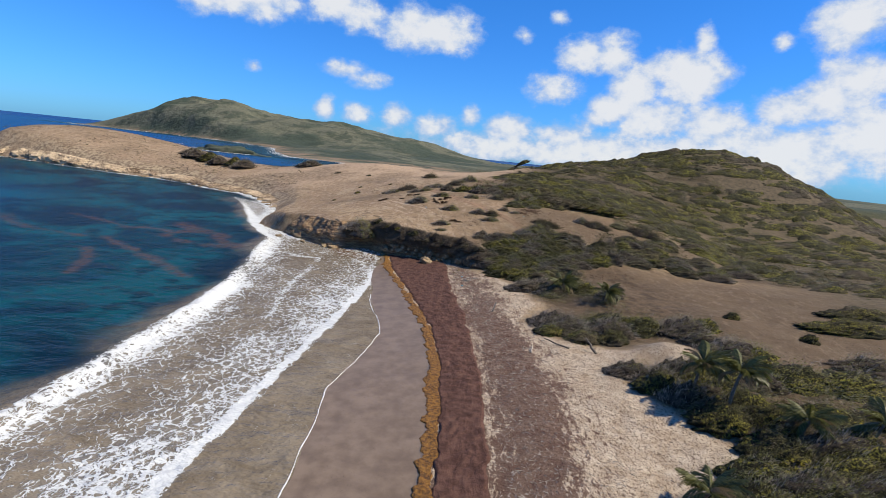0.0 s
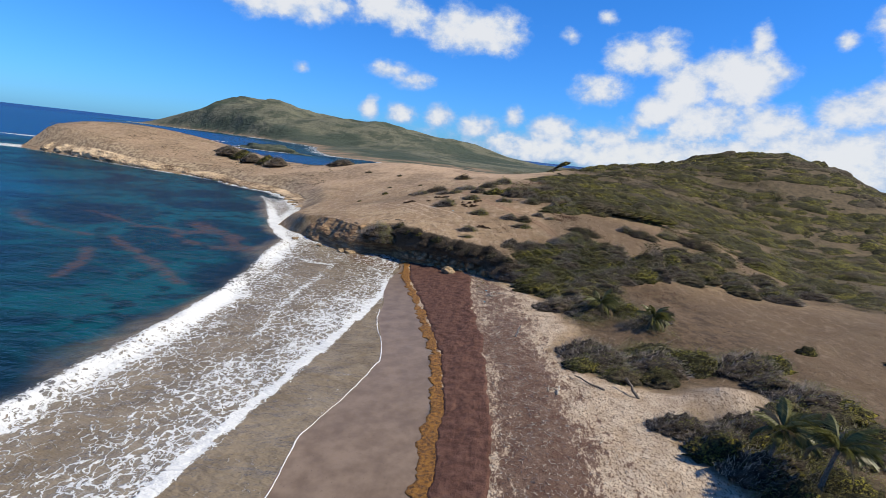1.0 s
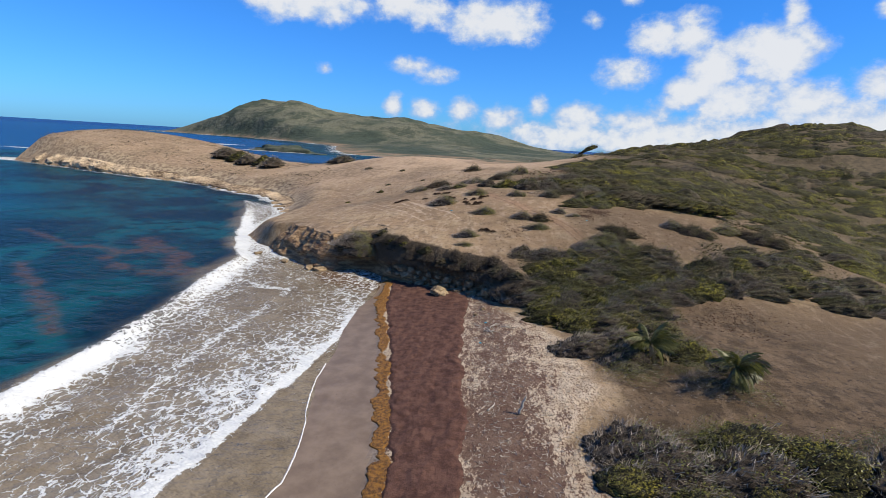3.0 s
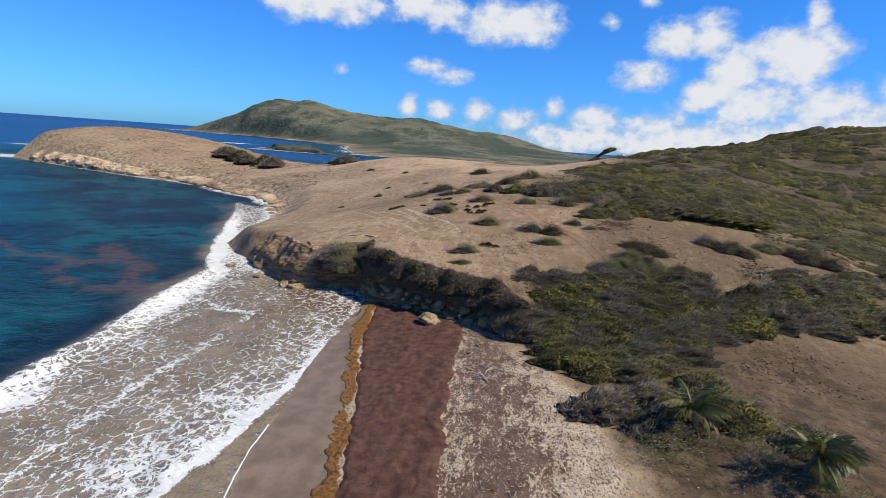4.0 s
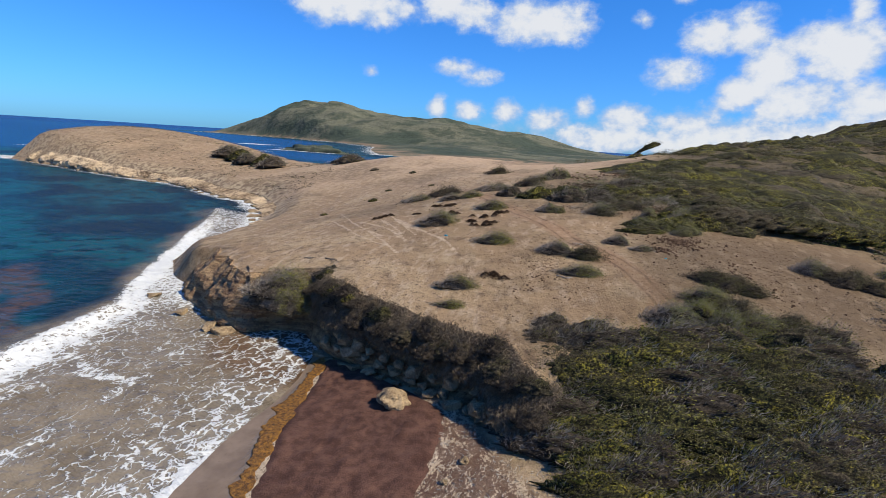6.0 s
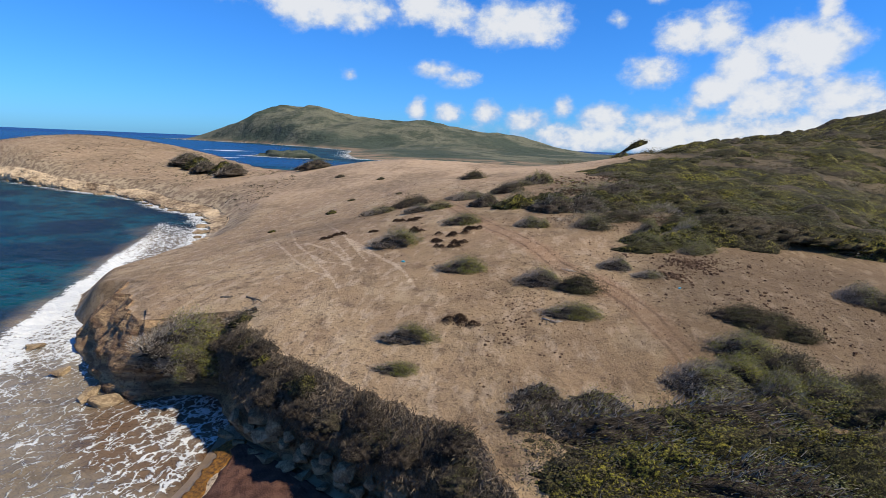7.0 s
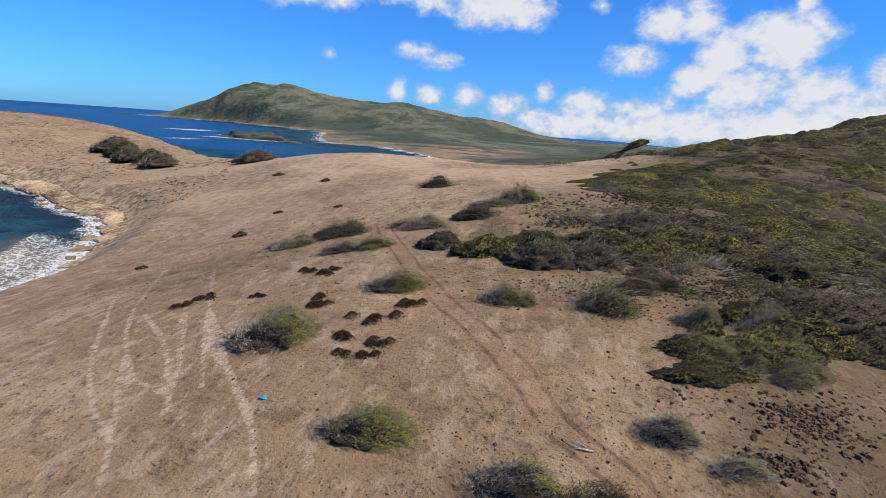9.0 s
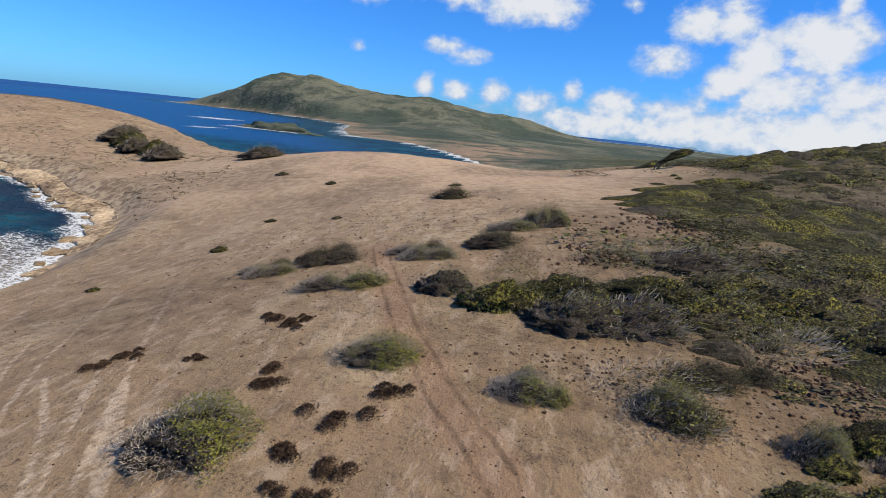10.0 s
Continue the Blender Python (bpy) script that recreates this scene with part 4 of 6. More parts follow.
SHRUBS = {}
for tag, args in {"green": (11, 1300, 300, 0.0105, 0.75, LEAF, TWIG), "mixed": (12, 900, 700, 0.0110, 0.35, LEAF, TWIG), "grey": (13, 350, 1000, 0.0125, -0.10, LEAF, TWIG),
                  "dull": (14, 1300, 350, 0.0105, 0.5, LEAF_DULL, TWIG_BROWN), "dead": (18, 140, 1100, 0.018, -0.2, LEAF_DULL, TUFT_GREY), "cascade": (22, 2400, 5200, 0.0085, -0.05, LEAF_BRIGHT, TWIG),
                  "near_green": (31, 6000, 2600, 0.0088, 0.55, LEAF_BRIGHT, TWIG), "near_mixed": (32, 5200, 4200, 0.0088, 0.25, LEAF_BRIGHT, TWIG), "near_grey": (33, 2200, 4600, 0.0095, -0.15, LEAF_BRIGHT, TWIG), "near_dull": (34, 4600, 2200, 0.0088, 0.40, LEAF_DULL, TWIG_BROWN),
                  "far_green": (15, 420, 120, 0.030, 0.6, LEAF, TWIG), "far_mixed": (16, 300, 240, 0.030, 0.2, LEAF_DULL, TWIG), "far_dull": (17, 420, 180, 0.030, 0.5, LEAF_DULL, TWIG_BROWN)}.items():
    SHRUBS[tag] = shrub_meshes(tag, *args)
    if tag in ("green", "mixed", "grey", "dull", "near_mixed", "near_grey", "near_dull", "near_green"):
        SHRUBS[tag + "_b"] = shrub_meshes(tag + "_b", args[0] + 70, *args[1:])

SHRUB_LABEL = {"dead": "matted dead grey-brown scrub", "cascade": "hanging grey and yellow-green bush",
               "green": "low wind-cut shrub with yellow-green leaves on bare earth", "mixed": "low wind-swept shrub, half green, half bare grey twigs",
               "grey": "mostly leafless grey shrub bent by the wind", "dull": "dense dull olive scrub bush bent by the wind",
               "far_green": "small green shrub on the dry slope", "far_mixed": "small grey-green shrub on the dry slope", "far_dull": "dark olive shrub on the dry slope"}


def shrub(tag, x, y, length, width, tall, turn=0.0, sink=0.1, group="", label="", z=None, name="shrub"):
    base = new(name)
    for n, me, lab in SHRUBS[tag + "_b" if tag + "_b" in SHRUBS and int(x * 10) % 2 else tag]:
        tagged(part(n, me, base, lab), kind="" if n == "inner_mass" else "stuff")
    zz = ground_z(x, y) if z is None else z
    base.matrix_world = pose(x, y, zz - sink * tall, 0, 0, turn) @ Matrix.Diagonal((length, width, tall, 1))
    return tagged(base, label or SHRUB_LABEL[tag.replace("near_", "")], "shrub", group)


# on the bare plateau: kind, x, y, length, width, height, turn
PLATEAU_A = [("mixed", -5.5, 152.6, 5.8, 5.6, 1.9, 10), ("mixed", 0.8, 161.5, 5.2, 3.6, 1.4, 8), ("green", -4.8, 173.5, 4.6, 3.2, 1.3, 5), ("grey", -8.3, 173.0, 4.6, 3.2, 1.2, 12),
             ("dull", -11.5, 181.0, 7.5, 4.2, 1.8, 22), ("grey", -16.5, 178.5, 6.5, 3.6, 1.2, 18), ("dull", -6.2, 215.0, 6.0, 4.0, 2.2, 10), ("grey", 9.4, 159.3, 3.6, 2.3, 1.3, -4),
             ("green", 11.2, 159.0, 1.5, 1.3, 1.1, 0), ("mixed", 16.6, 159.6, 3.7, 3.4, 1.4, 15), ("dull", 19.2, 163.2, 4.6, 2.6, 1.3, 10), ("dull", 22.2, 164.4, 2.6, 1.8, 1.2, 0)]
PLATEAU_B = [("grey", -2.3, 182.5, 7.5, 4.0, 1.4, 12), ("dull", 4.1, 186.5, 6.2, 4.5, 1.7, 14), ("green", 8.9, 195.5, 6.6, 3.6, 2.2, 16), ("grey", 5.6, 193.0, 6.0, 3.0, 1.2, 12),
             ("mixed", 4.0, 143.6, 4.9, 2.6, 1.4, 2), ("grey", 11.3, 141.2, 4.6, 2.6, 1.4, -4), ("dull", 14.6, 140.2, 4.2, 2.6, 1.6, -4), ("mixed", 14.2, 135.2, 4.8, 2.0, 1.1, -2),
             ("mixed", 2.3, 130.2, 4.3, 1.9, 1.2, 4), ("grey", 18.3, 145.8, 3.4, 2.5, 1.0, -12), ("grey", 9.5, 160.6, 1.6, 1.4, 0.8, 0), ("dull", 17.0, 159.0, 4.2, 2.8, 1.4, 6)]
PLATEAU_C = [("dull", 28.5, 136.2, 7.0, 2.4, 1.4, 0), ("mixed", 25.4, 132.5, 5.4, 3.0, 1.5, -6), ("green", 26.6, 128.8, 9.5, 4.6, 2.1, -4), ("grey", 22.0, 128.4, 5.0, 3.4, 1.5, -4), ("green", 22.2, 125.4, 6.0, 3.2, 1.5, 4),
             ("grey", 21.0, 144.0, 2.8, 1.5, 0.6, 6), ("grey", 39.0, 146.2, 4.0, 3.0, 1.6, 0), ("dull", 26.8, 137.6, 5.4, 2.0, 1.2, 0), ("dull", 42.4, 145.0, 9.0, 3.4, 1.7, 2),
             ("green", 50.6, 152.2, 6.0, 3.4, 1.8, 4), ("dull", 31.3, 129.2, 7.5, 3.0, 1.5, 0), ("dull", 57.5, 152.5, 12.0, 5.0, 2.3, 4), ("mixed", 2.6, 126.6, 3.4, 1.6, 0.6, 0)]
for row in PLATEAU_A + PLATEAU_B + PLATEAU_C:
    kind, x, y, l, w, h, turn = row
    if l >= 6.5:
        # a long bush grows as several heads
        for k, (ox, oy, m) in enumerate(((-0.24, 0.16, 0.62), (0.22, -0.12, 0.66), (0.08, 0.30, 0.55), (-0.05, -0.28, 0.5))):
            shrub("near_" + (kind if k != 2 else "dull"), x + ox * l, y + oy * w, l * m, w * m * 1.1, h * (0.8 + 0.15 * k), turn + 9 * k - 12, group="shrubs on the plateau")
        continue
    shrub("near_" + kind, x, y, l * 1.14, w * 1.14, h * 1.1, turn, group="shrubs on the plateau")
# a low wind-combed bush in the lee of the rise, of many heads, darker where it climbs away
rng = np.random.default_rng(77)
for i in range(30):
    u, v = rng.uniform(-1, 1), rng.uniform(-1, 1)
    x, y = 25.2 + 4.2 * u + 1.3 * v, 155.8 + 4.3 * v + 0.9 * u
    kind = ("green", "near_green", "green", "near_mixed", "green", "dull")[i % 6]
    shrub(kind, x, y, rng.uniform(2.6, 5.2), rng.uniform(1.6, 2.6), (0.85 + 0.12 * (y - 151)) * rng.uniform(0.75, 1.25), rng.uniform(-6, 16), group="shrubs on the plateau")
for x, y, l, w, h in ((31.0, 157.6, 5.5, 2.6, 1.6), (33.4, 158.8, 6.0, 3.0, 2.0), (36.0, 160.2, 6.5, 3.2, 2.3), (34.6, 157.2, 5.0, 2.2, 1.6)):
    shrub("dull", x, y, l, w, h, 8, group="shrubs on the plateau")
SMALL = [(-29.6, 189.6, 2.8, 1.5, 1.0), (-34.5, 176.0, 2.0, 1.2, 0.5), (-48.3, 238.5, 3.8, 2.0, 0.9), (-33.1, 229.8, 2.8, 1.6, 0.8), (-31.5, 205.0, 2.5, 1.4, 0.6), (-8.0, 228, 3.0, 1.6, 0.6), (-20, 203, 2.0, 1.2, 0.5)]
for x, y, l, w, h in SMALL:
    shrub("far_mixed", x, y, l, w, h, 8, group="shrubs on the plateau")

# thickets behind the beach
THICKET_A = [("dull", 14.5, 116.8, 11, 6, 2.3), ("green", 17.0, 110.6, 9, 5.5, 2.2), ("green", 23.0, 109.5, 11, 6, 2.4), ("dull", 27.5, 112.5, 10, 6, 2.3), ("dull", 16.5, 120.4, 12, 5.5, 2.0), ("green", 24.0, 118.6, 12, 6.5, 2.3),
             ("dull", 31.0, 118.0, 10, 6, 2.2), ("dull", 22.5, 123.0, 13, 5, 2.0), ("mixed", 31.5, 125.0, 10, 5, 1.9), ("dull", 39.5, 123.0, 9, 6, 3.2), ("green", 46.5, 129.5, 9, 5, 2.4), ("dull", 53.0, 129.5, 12, 6, 2.6), ("dull", 57.0, 138.5, 14, 6, 2.6)]
THICKET_B = [("grey", 19.5, 99.0, 8, 5, 2.0), ("mixed", 24.0, 97.0, 7.5, 5.5, 2.2), ("green", 30.5, 99.5, 7, 5, 2.1), ("green", 29.5, 106.0, 6, 3.5, 1.6), ("grey", 23.5, 101.5, 8, 4.5, 1.8), ("mixed", 34.5, 96.5, 6, 4.5, 1.8),
             ("green", 20.6, 75.2, 5, 3.5, 1.4), ("green", 24.6, 73.6, 6, 3.6, 1.6), ("dull", 28.6, 73.8, 6, 3.6, 1.8), ("grey", 21.4, 79.2, 7.5, 6.5, 2.0), ("grey", 22.8, 77.2, 8.5, 6.5, 2.1), ("grey", 29.0, 77.0, 9, 6.5, 2.3), ("green", 34.5, 79.5, 8.5, 6, 2.4), ("green", 30.5, 81.5, 9, 5.5, 2.2), ("grey", 40.0, 78.5, 9, 6, 2.4), ("green", 44.5, 81.5, 6, 4, 2.2)]
THICKET_C = [("grey", 30.0, 60.5, 6, 4.0, 1.9), ("dull", 34.5, 60.0, 8, 6, 2.2), ("dull", 36.5, 54.0, 7, 6, 2.3), ("dull", 37.5, 49.0, 8, 6, 2.2), ("green", 47.5, 64.0, 10, 6.5, 2.4), ("green", 53.5, 63.5, 11, 7, 2.6), ("green", 40.5, 44.0, 10, 6, 2.3),
             ("green", 46.5, 44.0, 11, 6, 2.4), ("dull", 43.5, 53.0, 9, 6, 2.2), ("green", 51.5, 54.0, 11, 7, 2.5), ("grey", 42.5, 70.5, 9, 5, 2.2), ("mixed", 42.0, 62.0, 7, 5, 2.0), ("green", 34.0, 38.5, 9, 6, 2.2), ("green", 43.0, 36.0, 11, 6, 2.3)]
THICKET_C += [("green", 39.0, 67.0, 6, 4, 2.0), ("dull", 42.0, 66.5, 7, 4.5, 2.2), ("green", 38.0, 63.0, 6, 4, 2.0), ("mixed", 40.5, 74.0, 6, 4, 1.9), ("green", 46.0, 70.0, 7, 5, 2.1), ("grey", 27.6, 62.6, 6, 4, 1.7), ("dull", 29.6, 58.6, 6, 4.5, 2.0), ("grey", 31.4, 55.8, 6, 4.5, 2.1), ("dull", 32.8, 51.6, 6.5, 5, 2.2), ("grey", 33.4, 63.4, 6.5, 4, 2.0), ("dull", 35.2, 46.6, 6.5, 5, 2.1), ("green", 30.0, 39.6, 7, 5, 2.0), ("green", 32.0, 43.0, 7, 4.5, 1.8)]
THICKET_D = [("mixed", 62.0, 72.0, 12, 6, 2.3), ("green", 58.0, 46.0, 12, 7, 2.5), ("green", 54.0, 36.0, 12, 7, 2.5), ("dull", 72.0, 90.0, 17, 6, 2.2), ("dull", 60.5, 81.5, 3.2, 2.4, 1.4), ("dull", 53.0, 89.8, 3.2, 2.2, 1.2), ("dull", 80.0, 99.0, 15, 6, 2.4),
             ("green", 64.0, 60.0, 12, 7, 2.4), ("dull", 68.0, 128, 13, 6, 2.3), ("dull", 80, 140, 15, 7, 2.5), ("dull", 63, 146, 12, 5, 2.2), ("dull", 75, 155, 14, 6, 2.4)]
THICKET_E = [("mixed", 2.2, 172.6, 5.5, 3.5, 1.9), ("green", 6.8, 170.4, 7, 4, 2.1), ("mixed", 12.0, 168.6, 8, 5, 2.2), ("grey", 16.0, 169.5, 8, 5, 2.1), ("green", 21.5, 172.0, 9, 5.5, 2.3), ("dull", 28.0, 176.5, 10, 6, 2.3),
             ("dull", 11.0, 172.8, 9, 4, 2.0), ("dull", 17.5, 174.5, 10, 5, 2.1), ("green", 24.5, 178.5, 10, 5, 2.1), ("dull", 33.0, 182.0, 11, 6, 2.3), ("grey", 22.0, 183.5, 10, 5, 1.9), ("green", 28.5, 187.0, 11, 5, 2.0),
             ("dull", 37.0, 189.0, 12, 6, 2.4), ("dull", 33.5, 172.5, 10, 6, 2.3)]
THICKET_F = [("green", 19.8, 116.4, 8, 5, 2.1), ("dull", 12.8, 119.6, 6, 4, 1.9), ("green", 19.5, 106.5, 6, 4, 2.0), ("dull", 16.5, 108.5, 6, 4, 2.0), ("mixed", 22.5, 107.0, 7, 4, 2.1), ("grey", 10.2, 119.4, 6, 4, 1.9), ("dull", 11.6, 121.2, 6, 3.6, 1.7), ("grey", 10.5, 117.0, 5, 3.6, 1.8), ("green", 49, 125.5, 11, 5, 2.0), ("dull", 60, 126.5, 12, 5, 2.1), ("green", 70, 131, 13, 5.5, 2.1), ("dull", 61, 133, 12, 5, 2.0), ("green", 50, 137.5, 11, 5, 2.0), ("mixed", 70, 139, 12, 5, 2.0), ("dull", 36, 120.5, 9, 5, 2.2)]
for row in THICKET_A + THICKET_F + THICKET_B + THICKET_C + THICKET_D + THICKET_E:
    kind, x, y, l, w, h = row
    if l > 8.5 and 100 < y < 158 and x < 85 or l >= 8 and y < 64 and x < 42:
        # wind-combed ridges, green on the crests and bare between
        ridges = ((-0.12, -0.44, 0.74), (0.14, -0.24, 0.86), (-0.14, -0.04, 0.80), (0.12, 0.16, 0.84), (-0.06, 0.36, 0.80), (0.20, 0.50, 0.62))
        for k, (ox, oy, m) in enumerate(ridges if x < 45 else ridges[::2]):
            tag = (kind, "green", "grey", "green", "mixed", "dull")[(k + int(x)) % 6]
            shrub(tag, x + ox * l, y + oy * w * 1.1, l * m, w * (0.36 if x < 45 else 0.5), h * (0.95 + 0.08 * k), (x * 7 + k * 5) % 14 - 8, 0.06, "thicket behind the beach")
        continue
    shrub(kind, x, y, l, w * 1.1, h * 1.25, (x * 7 + y * 3) % 14 - 7, 0.06, "thicket behind the beach")

rest = {"leaf": [], "dull": [], "twig": []}


def grow(kind, x, y, length, width, tall, turn, thin=1):
    """A bush of the joined scrub, which nobody could count."""
    c, s = math.cos(radians(turn)), math.sin(radians(turn))
    turn_m = np.array([[c * length, -s * width, 0], [s * length, c * width, 0], [0, 0, tall]])
    spot = np.array([x, y, ground_z(x, y) - 0.1 * tall])
    rest["leaf" if kind in ("far_green", "green", "mixed", "grey") else "dull"].append(SHRUB_Q[kind][0][::thin] @ turn_m.T + spot)
    rest["twig"].append(SHRUB_Q[kind][1][::thin + 1] @ turn_m.T + spot)


# fill of the dense scrub behind the sand
rng = np.random.default_rng(19)
for x0, x1, y0, y1, count, kinds in ((28, 46, 34, 66, 26, ("dull", "grey", "dull", "green")), (33, 58, 30, 66, 34, ("green", "green", "dull", "mixed")), (21, 47, 73, 84, 14, ("grey", "green", "mixed")), (19, 34, 90, 104, 20, ("grey", "mixed", "dull", "green")), (12, 34, 108, 124, 14, ("dull", "green", "dull")), (3, 40, 167, 188, 26, ("dull", "mixed", "green", "grey")), (15, 46, 158, 170, 12, ("dull", "grey", "dead")), (22, 62, 180, 205, 30, ("far_mixed", "far_dull", "far_green", "far_dull"))):
    for i in range(count):
        x, y = rng.uniform(x0, x1), rng.uniform(y0, y1)
        if y < 124 and x < float(np.interp(y, SAND_Y, SAND_X)) + 1.6 or (abs(x - 35) < 5 and abs(y - 69.5) < 4):
            continue
        l = rng.uniform(4.5, 8.5)
        grow(str(rng.choice(kinds)), x, y, l, l * rng.uniform(0.5, 0.75), rng.uniform(1.1, 1.9), rng.uniform(-8, 10))

# scattered over the slopes further up
rng = np.random.default_rng(21)
placed, tries = 0, 0
while placed < 760 and tries < 20000:
    tries += 1
    x, y = rng.uniform(0, 125), rng.uniform(128, 285)
    cov = float(scrub_cover(np.array([x]), np.array([y]))[0])
    row = float(vnoise(np.array([x * 0.45]), np.array([y]), 9.0, 3)[0])
    want = cov * 0.8 + (0.75 if row > 0.10 and x > 22 + max(0, 205 - y) * 0.28 else 0.0) + (0.35 if row > 0.25 and y > 183 and x > 2 else 0.0)
    if rng.random() > want or math.hypot(x - 31, y - 256) < 7:
        continue
    l, wide, tall, turn = rng.uniform(4, 12), rng.uniform(0.35, 0.6), rng.uniform(1.0, 2.2), rng.uniform(-6, 14)
    kind = str(rng.choice(["far_green", "far_mixed", "far_dull", "far_dull"]))
    placed += 1
    grow(kind, x, y, l, l * wide, tall, turn, 2 if x < 62 and y < 200 else 3)
for key, mat, label in (("leaf", LEAF, "yellow-green wind-cut scrub on the upper slope"), ("dull", LEAF_DULL, "dull olive wind-cut scrub on the upper slope"), ("twig", TWIG, "bare grey twigs in the scrub of the slope")):
    tagged(new("slope_scrub", quads_mesh("slope_scrub", np.concatenate(rest[key]), mat)), label, "scrub", kind="stuff")


# ---- thick scrub over the hill ----
def mounds(x, y, r, rings, segs, seed, leaves, size):
    """Wind-combed bushes, long in x, low to windward: quads of their canopies, and leaves that stand out of them."""
    rng = np.random.default_rng(seed)
    n = len(x)
    u = np.concatenate([[0.004], np.linspace(0, 1, rings + 1)[1:]])[None, :, None]
    th = (np.arange(segs + 1) % segs * 2 * math.pi / segs)[None, None, :] + rng.uniform(0, 6.28, (n, 1, 1))
    lobe = 1 + 0.36 * vnoise(np.cos(th) * 2 + np.arange(n)[:, None, None] * 7.7, np.sin(th) * 2, 1.3, 2)
    rad = np.sin(u * math.pi / 2) ** 0.8
    long, wide, tall = r * rng.uniform(1.4, 3.6, n), r * rng.uniform(0.7, 1.3, n), r * rng.uniform(0.45, 0.95, n)
    lx, ly = rad * np.cos(th) * lobe, rad * np.sin(th) * lobe
    a = rng.uniform(-0.12, 0.22, n)[:, None, None]
    dx, dy = lx * long[:, None, None], ly * wide[:, None, None]
    gx, gy = x[:, None, None] + dx * np.cos(a) - dy * np.sin(a), y[:, None, None] + dx * np.sin(a) + dy * np.cos(a)
    rise = 0.35 + 0.65 * sstep(-0.9, 0.45, lx)
    z = np.cos(u * math.pi / 2) ** 0.7 * rise * tall[:, None, None] * (1 + 0.6 * vnoise(gx * 0.5, gy, 2.2, 2, 0.5)) - 0.25 * u
    gz = height(gx.ravel(), gy.ravel()).reshape(gx.shape) + z - 0.12 * u
    v = np.stack([gx, gy, gz], -1)
    q = np.stack([v[:, 1:, :-1], v[:, 1:, 1:], v[:, :-1, 1:], v[:, :-1, :-1]], 3).reshape(-1, 4, 3)
    k = rng.integers(0, n * rings * segs, n * leaves)
    mid = q[k].mean(1)
    out = unit(np.cross(q[k, 1] - q[k, 0], q[k, 3] - q[k, 0]) + np.array([0, 0, 1e-3]))
    k = rng.integers(0, len(q), n * leaves)
    way = unit(np.cross(q[k, 1] - q[k, 0], q[k, 3] - q[k, 0]) + np.array([0.5, 0, 0.4]) + rng.normal(0, 0.3, (len(k), 3)))
    return q, leaf_quads(rng, mid + out * 0.06, out, size, 1.0), stick_quads(rng, q[k].mean(1) - way * 0.05, way, size * 3.5, size * 0.14)


def canopy_mesh(name, quads):
    """Quads welded where they meet, shaded smooth."""
    flat = quads.reshape(-1, 3)
    keys, back = np.unique(np.round(flat, 3), axis=0, return_inverse=True)
    faces = back.reshape(-1, 4)
    me = bpy.data.meshes.new(name)
    me.vertices.add(len(keys))
    me.vertices.foreach_set("co", keys.astype(np.float32).ravel())
    me.loops.add(faces.size)
    me.loops.foreach_set("vertex_index", faces.ravel().astype(np.int32))
    me.polygons.add(len(faces))
    me.polygons.foreach_set("loop_start", np.arange(0, faces.size, 4, dtype=np.int32))
    me.polygons.foreach_set("use_smooth", np.ones(len(faces), bool))
    me.validate()
    me.update(calc_edges=True)
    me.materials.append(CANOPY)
    return me


def hill_spots(count, seed, x0, x1, y0, y1, zone):
    rng = np.random.default_rng(seed)
    x, y = rng.uniform(x0, x1, count * 8), rng.uniform(y0, y1, count * 8)
    rows = vnoise(x * 0.35, y, 10, 3)
    keep = rng.random(len(x)) < scrub_cover(x, y) * sstep(-0.45, 0.05, rows)
    keep &= np.hypot(x - 31, y - 256) > 7
    close, mid = (x < 48) & (y < 198), (x < 88) & (y < 226)
    keep &= (close, mid & ~close, ~mid)[zone]
    x, y = x[keep][:count], y[keep][:count]
    return x, y, (0.5 if zone else 0.4) + (2.0 if zone else 1.1) * rng.random(len(x)) ** 2.0


q_edge, l_edge, t_edge = mounds(*hill_spots(520, 4, 4, 48, 160, 198, 0), 8, 16, 3, 150, 0.075)
q_near, l_near, t_near = mounds(*hill_spots(1500, 5, 8, 90, 150, 228, 1), 7, 14, 1, 36, 0.11)
q_far, l_far, t_far = mounds(*hill_spots(4400, 6, 20, 260, 120, 345, 2), 5, 10, 2, 6, 0.15)
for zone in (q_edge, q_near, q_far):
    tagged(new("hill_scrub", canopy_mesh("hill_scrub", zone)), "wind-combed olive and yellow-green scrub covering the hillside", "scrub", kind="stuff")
l_all = np.concatenate([l_edge, l_near, l_far])
for leaves, mat, label in ((l_all[::2], LEAF_DULL, "olive leaves of the scrub on the hillside"), (l_all[1::2], LEAF, "yellow-green leaves of the scrub on the hillside"), (np.concatenate([t_edge, t_near]), TWIG_BROWN, "bare brown twigs of the scrub on the hillside")):
    tagged(new("scrub_leaves", quads_mesh("scrub_leaves", leaves, mat)), label, "scrub", kind="stuff")


